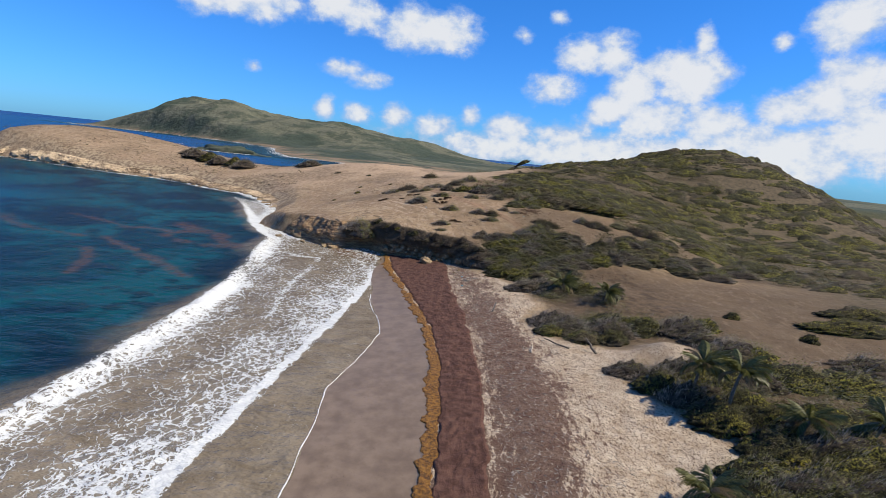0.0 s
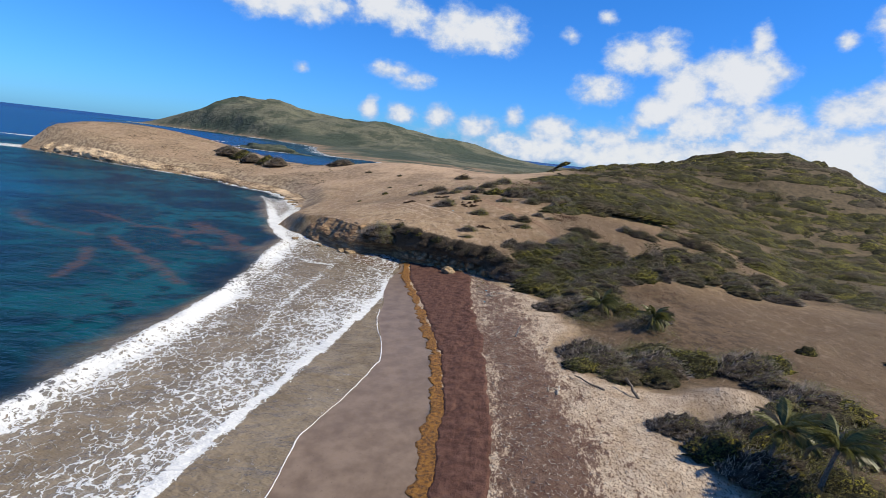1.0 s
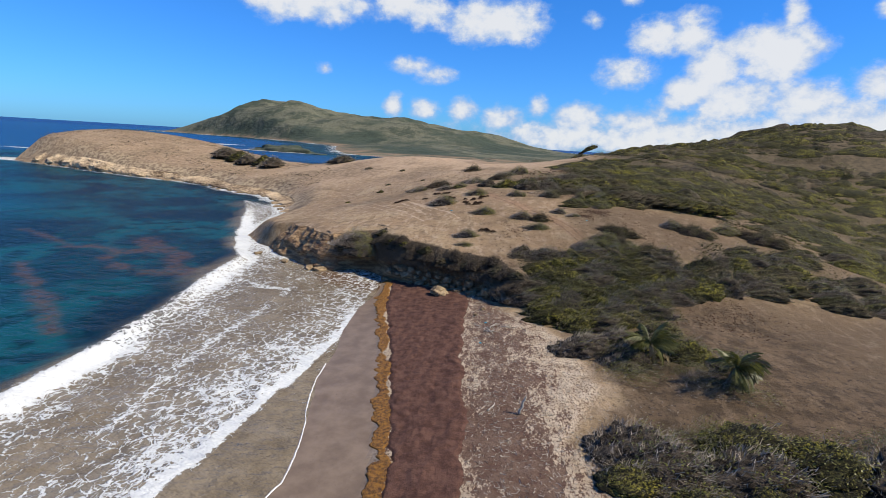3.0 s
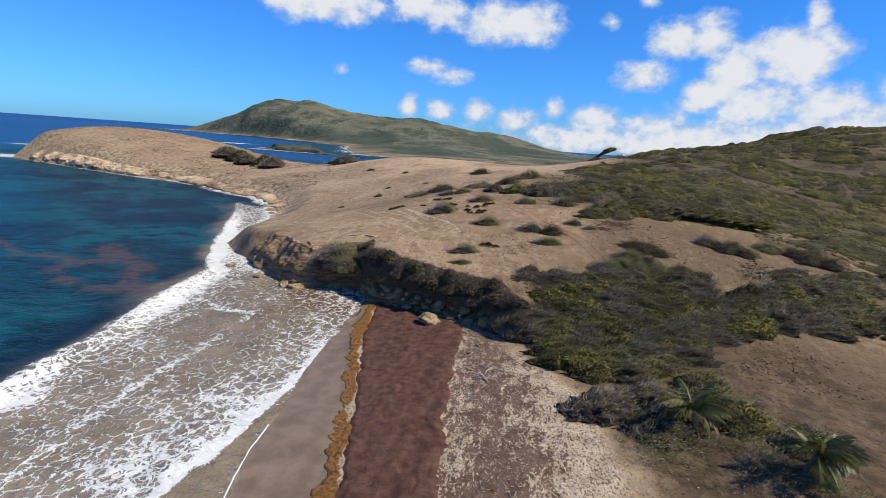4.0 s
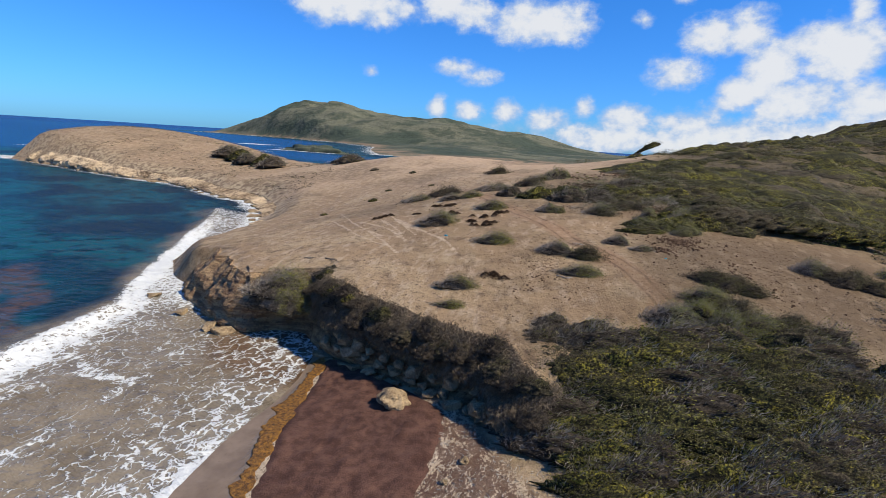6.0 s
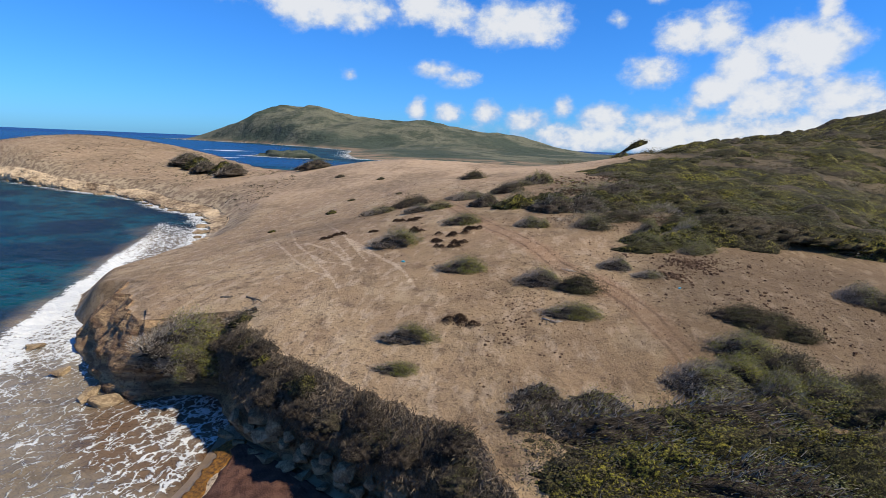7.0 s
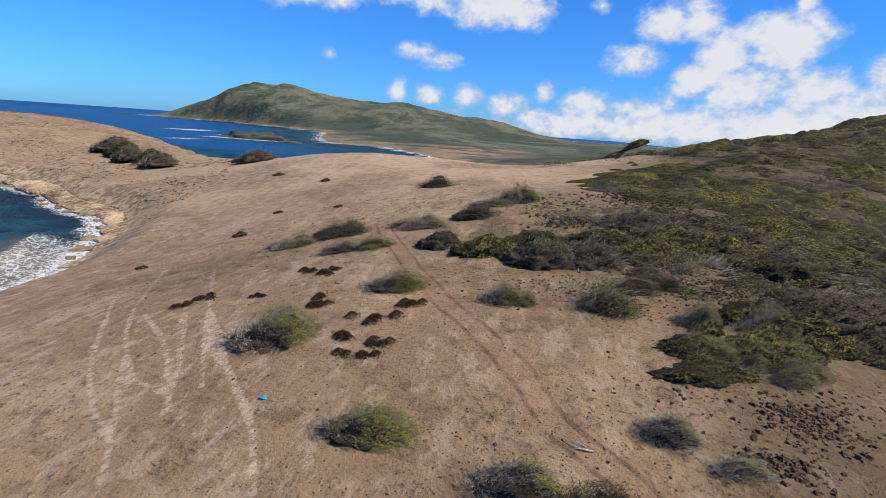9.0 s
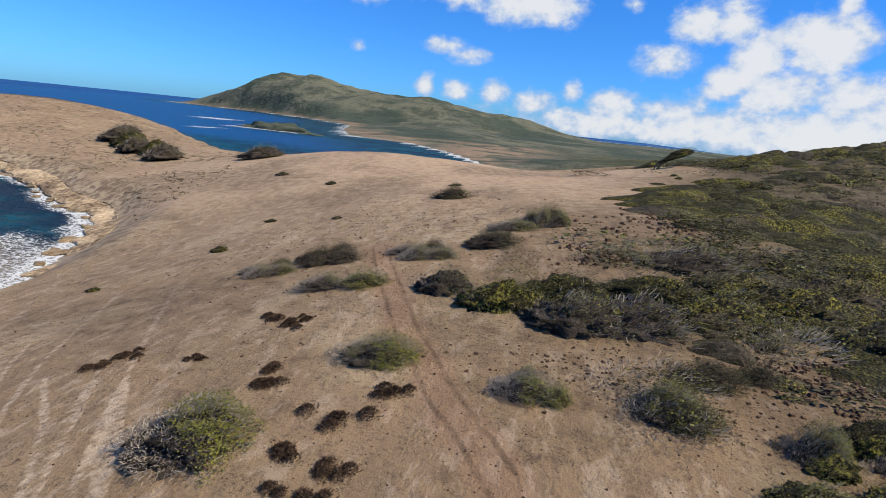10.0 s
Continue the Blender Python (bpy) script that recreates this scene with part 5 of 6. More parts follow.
# ---- wind-bent trees ----
def bent_tree(x, y, length, width, tall, clear, trunks, seed, label, kind="dull", group="", sweep=0.12, pitch=8.0):
    """A flag-shaped tree: several leaning stems under a crown that trails to leeward."""
    rng = np.random.default_rng(seed)
    base = new("tree")
    for i in range(trunks):
        ox, oy = rng.uniform(-0.18, 0.12) * length, rng.uniform(-0.25, 0.25) * width
        pts = [(ox * 0.4 + k * ox * 0.6 + k * k * length * sweep * 1.3, oy * (0.4 + 0.6 * k), k * (clear + tall * 0.45) - 0.2) for k in (0, 0.3, 0.6, 1.0)]
        part("trunk", tube("tree_trunk", pts, [0.17, 0.14, 0.11, 0.05], BARK, 6), base)
    for n, me, lab in SHRUBS[kind]:
        ob = tagged(part(n, me, base, lab), kind="" if n == "inner_mass" else "stuff")
        ob.matrix_local = pose(length * sweep, 0, clear, 0, -pitch, 0) @ Matrix.Diagonal((length, width, tall, 1))
    base.matrix_world = pose(x, y, ground_z(x, y), 0, 0, rng.uniform(0, 12))
    return tagged(base, label, "tree", group)


bent_tree(30.5, 257, 8.5, 3.6, 1.8, 2.9, 5, 3, "leaning divi-divi tree, its dark crown swept sideways by the wind", "dull", sweep=0.42, pitch=24)
for i, (x, y, l, w, h, c) in enumerate([(-142, 291, 11, 9, 4.0, 0.9), (-131, 285, 10, 9, 4.5, 1.0), (-122, 277, 9, 8, 4.0, 0.9), (-105, 268, 10, 8, 4.0, 0.8), (-112, 274, 8, 7, 4.6, 0.9), (-71, 264, 11, 7, 3.0, 0.6), (-150, 302, 11, 8, 3, 0.6)]):
    bent_tree(x, y, l * 1.3, w * 1.3, h * 1.15, c, 5, 40 + i, "grey-green wind-bent tree on the bare cape", ("grey", "dull", "mixed")[i % 3], "trees on the cape")
for i in range(9):
    bent_tree(30 + i * 2.9, 160.0 + i * 0.75, 9.0, 6.0, 2.3, 0.7, 3, 60 + i, "low olive tree in a hedge-like row with bare stems below", "dull", "row of low trees", 0.05, 3)


# ---- coconut palms ----
def frond_mesh(tag, seed, length, droop, mat):
    """One frond along +x: a bent rib with hanging leaflets."""
    rng = np.random.default_rng(seed)
    k = np.linspace(0, 1, 34)
    rib = np.stack([length * k * (1 - 0.22 * droop * k), 0 * k, length * (0.42 * k - droop * 0.75 * k ** 2)], -1)
    q = []
    for i in range(len(k) - 1):
        w = 0.035 * (1 - k[i]) + 0.01
        q.append([rib[i] + (0, -w, 0), rib[i] + (0, w, 0), rib[i + 1] + (0, w, 0), rib[i + 1] + (0, -w, 0)])
        if k[i] < 0.12:
            continue
        for side in (-1, 1):
            l = length * 0.24 * math.sin(math.pi * min(1, 0.12 + k[i] * 0.9)) * rng.uniform(0.8, 1.2)
            way = np.array([0.62, side * 0.75, -0.35 - 0.4 * rng.random()])
            way = way / np.linalg.norm(way)
            mid, tip = rib[i] + way * l * 0.55, rib[i] + way * l + np.array([0.05, 0, -0.25 * l])
            e = np.array([0.045, 0, 0.0])
            q.append([rib[i] - e, rib[i] + e, mid + e, mid - e])
            q.append([mid - e, mid + e, tip + e * 0.2, tip - e * 0.2])
    return quads_mesh(tag, np.array(q), mat)


FRONDS = [frond_mesh("frond_a", 1, 3.4, 0.95, FROND), frond_mesh("frond_b", 2, 3.1, 1.25, FROND), frond_mesh("frond_c", 3, 3.2, 0.65, FROND)]
FROND_DEAD = frond_mesh("frond_dead", 4, 3.0, 1.5, FROND_DRY)


def palm(x, y, tall, seed, lean=0.6):
    rng = np.random.default_rng(seed)
    base = new("palm_tree")
    pts = [(lean * k * k, 0.15 * math.sin(3 * k), tall * k - 0.3) for k in np.linspace(0, 1, 9)]
    part("trunk", tube("palm_trunk", pts, [0.22 - 0.10 * k for k in np.linspace(0, 1, 9)], BARK, 8), base, "ringed grey trunk")
    top = Vector(pts[-1])
    n = 30
    for i in range(n):
        dead = i % 7 == 5
        az = 360 / n * i + rng.uniform(-12, 12)
        ob = part("frond", FROND_DEAD if dead else FRONDS[i % 3], base, "dry yellow frond hanging down" if dead else "")
        # the wind folds the fronds round to leeward
        blown = az - 58 * math.sin(radians(az))
        ob.matrix_local = Matrix.Translation(top) @ pose(0, 0, 0, rng.uniform(-25, 25), rng.choice([-58, -38, -20, 2, 18]) + rng.uniform(-8, 8), blown) @ Matrix.Scale(rng.uniform(0.85, 1.15), 4)
    base.matrix_world = pose(x, y, ground_z(x, y), 0, 0, 0)
    return tagged(base, "coconut palm with wind-blown fronds in the beach scrub", "palm", "palms behind the beach")


for i, (x, y, t) in enumerate([(34.4, 53.0, 4.8), (32.4, 56.4, 4.2), (38.2, 48.0, 3.0), (44.5, 48.0, 3.2), (25.2, 38.0, 2.0), (25.8, 97.3, 2.4), (32.4, 92.0, 2.2)]):
    palm(x, y, t, 80 + i, 0.5)


# ---- cliff, rocks and roots ----
def cliff_material():
    m, t, p = material("crumbling_cliff")
    v = object_coord(t)
    strata = noise_tex(t, object_coord(t, (0.25, 0.25, 1.6)), 1.4, 6, 0.65)
    fine = noise_tex(t, v, 4.0, 6, 0.7)
    c = mix_rgb(t, smooth_range(t, strata.outputs[0], 0.38, 0.60), (0.380, 0.255, 0.138), (0.185, 0.112, 0.064))
    c = mix_rgb(t, math_node(t, "MULTIPLY", smooth_range(t, fine.outputs[0], 0.50, 0.64), 0.7), c, (0.062, 0.041, 0.027))
    # tan beds at the foot and the seaward end, brown earth with roots above
    loam = mix_rgb(t, smooth_range(t, fine.outputs[0], 0.4, 0.6), (0.218, 0.159, 0.102), (0.087, 0.063, 0.041))
    over = math_node(t, "ADD", attribute(t, "loam").outputs["Fac"], math_node(t, "MULTIPLY", math_node(t, "SUBTRACT", strata.outputs[0], 0.5), 1.2))
    c = mix_rgb(t, smooth_range(t, over, 0.42, 0.58), c, loam)
    link(t, c, p.inputs["Base Color"])
    p.inputs["Roughness"].default_value, p.inputs["Specular IOR Level"].default_value = 0.95, 0.15
    bump(t, p, math_node(t, "ADD", strata.outputs[0], math_node(t, "MULTIPLY", fine.outputs[0], 0.8)), 1.0, 0.4)
    return m


CLIFF_MAT = cliff_material()


def along(line, step):
    """Points every step metres along a polyline, with the way across it to its left."""
    out = []
    for (ax, ay), (bx, by) in zip(line, line[1:]):
        n = max(1, int(math.hypot(bx - ax, by - ay) / step))
        ll = math.hypot(bx - ax, by - ay)
        for i in range(n):
            k = i / n
            out.append((ax + (bx - ax) * k, ay + (by - ay) * k, -(by - ay) / ll, (bx - ax) / ll))
    return out


CLIFF_LINE = RIM[1:15]
SEATIP = [(-45, 150), (-41.5, 145), (-38.6, 140.3)]
cp = np.array(along(SEATIP + CLIFF_LINE, 0.3))
for _ in range(10):
    cp[1:-1] = (cp[:-2] + 2 * cp[1:-1] + cp[2:]) / 4
cp[:, 2:] = unit(cp[:, 2:])
c_way = np.concatenate([[0], np.cumsum(np.hypot(np.diff(cp[:, 0]), np.diff(cp[:, 1])))])


def crest_level(x, y):
    return plateau(x, y) * brow(y, np.maximum(coast_distance(x, y), 0))


CREST_Z = crest_level(cp[:, 0] + cp[:, 2] * set_back(cp[:, 0]), cp[:, 1] + cp[:, 3] * set_back(cp[:, 0]))


def cliff_spot(i, v):
    """Place on the face, column i and share v of its height."""
    x, y, nx, ny = cp[i].T
    s, w = c_way[i], set_back(x)
    foot = np.where(x < -11.5, -0.5, 0.4)
    z = foot + (CREST_Z[i] - foot) * v
    gully = 0.65 - 1.9 * np.abs(vnoise(s, 20 + z * 0.10, 5.0, 3, 0.6))
    block = vnoise(s, z * 2.0, 2.4, 4, 0.62) * 0.75 + 0.26 * np.tanh(2.2 * np.sin(z * 2.6 + 4.5 * vnoise(s, z * 0.2, 3, 3))) * sstep(0.9, 0.5, v)
    under = 1.3 * np.exp(-((v - 0.30) / 0.17) ** 2) * sstep(-24, -16, x) * sstep(9, 5, x)
    b = 0.5 * (1 - v) ** 3 + w * v ** np.interp(x, [-28, -18], [1.3, 2.3]) + under - (gully * (0.35 + 0.65 * v) + block * (1 - 0.5 * v)) * np.minimum(1, 0.35 + 2.5 * v)
    return np.stack([x + nx * b, y + ny * b, z], -1), b


def cliff_mesh(rows, lip):
    m = len(cp)
    idx = np.arange(m)
    layers = [cliff_spot(idx, np.full(m, j / rows))[0] for j in range(rows + 1)]
    edge = cliff_spot(idx, np.ones(m))[1]
    fade = sstep(8.5, 13.0, cp[:, 0])
    for j in range(1, lip + 1):
        b = edge + (set_back(cp[:, 0]) + 3.4 - edge) * j / lip
        x, y = cp[:, 0] + cp[:, 2] * b, cp[:, 1] + cp[:, 3] * b
        sag = 0.35 * (1 - j / lip) ** 3
        layers.append(np.stack([x, y, crest_level(x, y) + 0.02 - 0.10 * (j == lip) - sag], -1))
    layers[rows][:, 2] = layers[rows + 1][:, 2] - 0.12
    verts = np.concatenate(layers)
    verts[:, 2] -= np.tile(fade, len(layers)) * 3.2
    i = (np.arange(rows + lip)[:, None] * m + np.arange(m - 1)[None, :]).ravel()
    me = bpy.data.meshes.new("cliff")
    me.from_pydata(verts.tolist(), [], np.stack([i, i + 1, i + m + 1, i + m], -1).tolist())
    me.materials.append(CLIFF_MAT)
    me.materials.append(GROUND_MAT)
    me.polygons.foreach_set("material_index", (np.arange(len(i)) // (m - 1) >= rows).astype(np.int32))
    me.polygons.foreach_set("use_smooth", (np.arange(len(i)) // (m - 1) >= rows))
    lv = np.repeat(np.minimum(np.arange(rows + lip + 1) / rows, 1), m)
    values = ground_attrs(verts[:, 0], verts[:, 1], verts[:, 2])
    values["rock"] = values["rock"] * 0
    values["beach"] = values["beach"] * 0
    values["loam"] = sstep(0.25, 0.55, lv) * sstep(-25, -18, verts[:, 0])
    for key, val in values.items():
        me.attributes.new(key, "FLOAT", "POINT").data.foreach_set("value", val.astype(np.float32))
    me.update()
    return me


cliff = tagged(new("cliff", cliff_mesh(44, 8)), "undercut brown and tan earth cliff at the beach end", "cliff", kind="structure")

# dead scrub and roots that hang down over the face
rng = np.random.default_rng(31)
cols = np.nonzero((cp[:, 0] > -15) & (cp[:, 0] < 11))[0]
pick = cols[rng.integers(0, len(cols), 26000)]
v = 1.02 - rng.gamma(1.6, 0.17, len(pick))
ok = (v > 0.30) & (vnoise(c_way[pick], v * 6, 2.0, 3) > -0.35)
pick, v = pick[ok], v[ok]
rp = cliff_spot(pick, v)[0]
rp[:, :2] -= cp[pick, 2:] * rng.uniform(0.0, 0.5, (len(pick), 1))
way = unit(np.stack([rng.normal(0.0, 0.5, len(pick)), rng.normal(-0.35, 0.35, len(pick)), rng.normal(-0.55, 0.5, len(pick))], -1))
roots = new("hanging_roots", quads_mesh("hanging_roots", stick_quads(rng, rp, way, 0.42, 0.022), TUFT_GREY))
tagged(roots, "tangle of dead roots and dry vines on the cliff", "roots", kind="stuff")
for k in range(30):
    i = cols[int(len(cols) * (k + rng.uniform(0.1, 0.9)) / 30)]
    v = rng.uniform(0.62, 0.98)
    spot = cliff_spot(np.array([i]), np.array([v]))[0][0]
    l = rng.uniform(1.8, 3.4)
    shrub("dead" if k % 4 else "dull", spot[0] - 0.4 * cp[i, 2], spot[1] - 0.4 * cp[i, 3], l, l * rng.uniform(0.6, 0.9), rng.uniform(0.9, 1.6), rng.uniform(-30, 20), 0.35,
          "dead scrub on the cliff", "matted dead grey-brown scrub hanging on the cliff" if k % 4 else "dull olive scrub hanging on the cliff", float(spot[2]))


def block_mesh(name, seed, mat):
    """An angular broken block: the hull of a few points, its edges worn."""
    rng = np.random.default_rng(seed)
    bm = bmesh.new()
    for p in rng.uniform(-1, 1, (15, 3)):
        p = p / max(abs(p)) * rng.uniform(0.75, 1.0)
        bm.verts.new(Vector(p * (0.5, 0.42, 0.36)))
    hull = bmesh.ops.convex_hull(bm, input=bm.verts)
    bmesh.ops.delete(bm, geom=[g for g in hull["geom_interior"] if isinstance(g, bmesh.types.BMVert)], context="VERTS")
    bmesh.ops.dissolve_limit(bm, angle_limit=radians(14), verts=bm.verts, edges=bm.edges)
    bmesh.ops.bevel(bm, geom=bm.edges[:], offset=0.035, segments=1, affect="EDGES")
    bmesh.ops.triangulate(bm, faces=bm.faces)
    bmesh.ops.subdivide_edges(bm, edges=bm.edges, cuts=2, use_grid_fill=True)
    for v in bm.verts:
        v.co *= 1 + 0.10 * noise.noise(v.co * 5 + Vector((seed, 0, 0))) + 0.05 * noise.noise(v.co * 13)
    return bm_mesh(name, bm, mat, False)


BLOCKS = [block_mesh("rock_%s" % n, i + 3, STONE) for i, n in enumerate("abcdef")]
BOULDERS = [boulder_mesh("boulder_%s" % n, i, STONE, 4) for i, n in enumerate("ab")]
for i, (x, y, s) in enumerate([(0.4, 118.4, 2.2), (7.6, 112.0, 0.6), (6.8, 109.5, 0.45)]):
    ob = new("boulder", BOULDERS[i % 2])
    ob.matrix_world = pose(x, y, ground_z(x, y) + s * 0.25, 0, 0, i * 67 + 20) @ Matrix.Diagonal((s * 1.15, s, s * 0.95, 1))
    tagged(ob, "tan weathered boulder fallen at the foot of the cliff", "boulder", "boulders under the cliff")
rng = np.random.default_rng(35)
foot_cols = np.nonzero((cp[:, 0] > -10.5) & (cp[:, 0] < 8))[0]
for k in range(34):
    i = foot_cols[int(len(foot_cols) * (k + rng.random()) / 34)]
    tier = k % 3
    s = rng.uniform(0.7, 1.5) * (1.0 if tier == 0 else 1.15)
    spot, b = cliff_spot(np.array([i]), np.array([0.05 + 0.13 * tier]))
    ob = new("rock", BLOCKS[k % 6])
    px, py = spot[0][0] - cp[i, 2] * 0.6, spot[0][1] - cp[i, 3] * 0.6
    zz = max(ground_z(px, py), 0.0) + s * 0.15 if tier == 0 else float(spot[0][2])
    ob.matrix_world = pose(px, py, zz, rng.uniform(-12, 12), rng.uniform(-12, 12), rng.uniform(0, 360)) @ Matrix.Diagonal((s * 1.3, s * 1.1, s * 1.1, 1))
    tagged(ob, "angular tan limestone block at the foot of the cliff", "rock", "blocks under the cliff")
for x, y, s in ((-38.8, 136.2, 1.3), (-31.5, 132.2, 1.5), (-25.2, 129.2, 1.8), (-22.8, 128.6, 2.2)):
    ob = new("rock", BLOCKS[int(s * 10) % 6])
    ob.matrix_world = pose(x, y, 0.15, 5, 0, x * 31) @ Matrix.Diagonal((s * 1.4, s, s * 0.8, 1))
    tagged(ob, "dark wet tan rock in the wash below the cliff", "rock", "rocks in the wash")
# low cliff and ledges along the cape
cape = np.array(along(COAST[20:31], 0.9))
cape[:, 2:] *= -1
for _ in range(4):
    cape[1:-1] = (cape[:-2] + 2 * cape[1:-1] + cape[2:]) / 4
cape[:, 2:] = -cape[:, 2:] if float(coast_distance(cape[40:41, 0] + 3 * cape[40:41, 2], cape[40:41, 1] + 3 * cape[40:41, 3])[0]) < 0 else cape[:, 2:]


def cape_face(points, rows):
    vz, faces, m = [], [], len(points)
    s = np.arange(m) * 0.9
    rim = np.minimum(height(points[:, 0] + points[:, 2] * 4.4, points[:, 1] + points[:, 3] * 4.4), 5.2) * sstep(-4, 16, s) * sstep(0, 26, s[::-1])
    for j in range(rows + 1):
        v = j / rows
        z = -0.5 + (rim + 0.65) * v
        shape = 0.4 - 1.2 * math.sin(math.pi * min(1, v * 1.25)) + 3.6 * v ** 2.6
        rough = vnoise(s, z * 2.0, 7.0, 5, 0.62) * 2.6 + vnoise(s, z * 0.2 + 9, 22, 3) * 2.4
        b = shape - rough * (1.0 if v < 0.93 else 0.3)
        vz.append(np.stack([points[:, 0] + points[:, 2] * b, points[:, 1] + points[:, 3] * b, z], -1))
    for j in range(rows):
        for i in range(m - 1):
            a = j * m + i
            faces.append((a, a + 1, a + m + 1, a + m))
    me = bpy.data.meshes.new("cape_cliff")
    me.from_pydata(np.concatenate(vz).tolist(), [], faces)
    me.materials.append(CAPE_MAT)
    return me


CAPE_MAT = simple("pale_cape_rock", (0.105, 0.068, 0.040), (0.600, 0.450, 0.270), 0.13, 0.95, 1.0, 0.4)
tagged(new("cape_cliff", cape_face(cape, 14)), "low tan rock cliff along the shore of the cape", "cliff", kind="structure")
rng = np.random.default_rng(33)
for i in range(46):
    x, y, nx, ny = cape[rng.integers(4, len(cape) - 4)]
    s, o = rng.uniform(0.8, 2.6), rng.uniform(-2.5, 0.5)
    px, py = x + nx * o, y + ny * o
    ob = new("coast_rock", BLOCKS[i % 6])
    ob.matrix_world = pose(px, py, 0.1, 8 * math.sin(i), 0, rng.uniform(0, 360)) @ Matrix.Diagonal((s * 1.5, s * 1.1, s * 0.7, 1))
    tagged(ob, "tan rock at the waterline of the cape", "rock", "rocks along the cape")

# bush hanging over the cliff edge
shrub("cascade", -18.2, 132.2, 9.0, 7.0, 3.0, 14, 0.2, label="large bush hanging over the cliff edge, grey and yellow-green", z=5.0)
shrub("cascade", -16.2, 130.6, 6.5, 5.0, 2.6, -4, 0.2, label="large bush hanging over the cliff edge, grey and yellow-green", z=3.8)
shrub("grey", -13.2, 134.6, 5.0, 3.6, 1.5, -8, 0.1, label="grey leafless bush at the cliff edge", z=6.5)
shrub("mixed", 9.0, 122.8, 4.5, 2.6, 1.3, -8, 0.1, label="grey and green bush at the cliff edge")
for tag, x, y, l in (("dead", 9.4, 121.6, 3.8), ("grey", 11.2, 122.8, 4.6), ("dead", 12.6, 121.2, 4.2), ("grey", 13.6, 123.2, 4.4), ("dead", 10.4, 119.8, 3.6), ("mixed", 15.4, 124.6, 4.6), ("grey", 12.0, 124.6, 3.8)):
    shrub(tag, x, y, l, l * 0.62, 1.5, (x * 31) % 20 - 10, 0.1, "scrub at the cliff edge", label="grey leafless scrub between the cliff and the thicket")


# ---- sargassum on the beach ----
INNER_Y, INNER_X = [20, 38, 55, 68, 80, 102, 115, 118.6, 121.6, 124, 126.4], [11.0, 11.0, 10.8, 10.2, 9.2, 6.4, 5.6, 4.6, 0.6, -4.2, -9.4]


def weed_strip(name, left, right, y0, y1, step, cols, thick, mat, ragged, fray=1.9):
    """A matted strip on the sand between two edges given as x over y; its rims curl down to the ground."""
    ys = np.arange(y0, y1, step)
    k = np.linspace(0, 1, cols)
    gy = np.repeat(ys[:, None], cols, 1)
    lx = left(ys) + (vnoise(ys, ys * 0 + 3, 4.0, 5, 0.65) + 0.7 * vnoise(ys, ys * 0 + 41, 0.9, 3)) * ragged
    rx = right(ys) + vnoise(ys, ys * 0 + 77, 5.0, 5, 0.7) * ragged * fray
    gx = lx[:, None] + (rx - lx)[:, None] * k[None, :]
    rim = sstep(0, 0.07, k) * sstep(1, 0.9, k)
    ridges = vnoise(gx * 1.5, gy * 0.35, 2.0, 4, 0.6) * 0.8 + vnoise(gx, gy, 0.6, 3, 0.6) * 0.7
    gz = height(gx, gy) - 0.05 + rim[None, :] * (thick + 0.05 + thick * ridges)
    n, m = gx.shape
    i = (np.arange(n - 1)[:, None] * m + np.arange(m - 1)[None, :]).ravel()
    me = bpy.data.meshes.new(name)
    me.from_pydata(np.stack([gx, gy, gz], -1).reshape(-1, 3).tolist(), [], np.stack([i, i + 1, i + m + 1, i + m], -1).tolist())
    for p in me.polygons:
        p.use_smooth = True
    me.materials.append(mat)
    return new(name, me)


gold = lambda y: np.interp(y, GOLD_Y, GOLD_X)
inner = lambda y: np.interp(y, INNER_Y, INNER_X)
tagged(weed_strip("sargassum_mat", lambda y: gold(y) + 0.8, inner, 20, 125.8, 0.25, 64, 0.17, SARG, 0.55), "thick mat of dry red-brown sargassum on the sand", "seaweed", kind="stuff")
tagged(weed_strip("sargassum_fringe", lambda y: gold(y) - 0.45, lambda y: gold(y) + 1.15, 20, 126.6, 0.13, 20, 0.09, SARG_GOLD, 1.0, 1.5), "fresh golden sargassum along the wet edge of the mat", "seaweed", kind="stuff")

# thin line of foam where the last wash has stopped
ys = np.arange(30, 92, 0.2)
edge_x = np.interp(ys, WATER_Y, WATER_X) + np.interp(ys, LOBE_Y, LOBE) + 0.45 * vnoise(ys, ys * 0 + 11, 6, 4) + 0.2
half = 0.03 + 0.05 * np.clip(vnoise(ys, ys * 0 + 5, 3, 3) + 0.5, 0.1, 1.2)
foam_rows = [np.stack([edge_x + half * k, ys, np.maximum(height(edge_x + half * k, ys), sea_level(edge_x + half * k, ys)) + (0.05 if k == 0 else 0.012)], -1) for k in (-1, 0, 1)]
quads = np.concatenate([np.stack([a[:-1], b[:-1], b[1:], a[1:]], 1) for a, b in zip(foam_rows, foam_rows[1:])])
FOAM = simple("sea_foam", (0.42, 0.42, 0.40), (0.66, 0.66, 0.65), 4.0, 0.8, 0.5, 0.03)
tagged(new("foam_line", quads_mesh("foam_line", quads, FOAM, True)), "thin line of white foam left by the wash", "foam", kind="stuff")

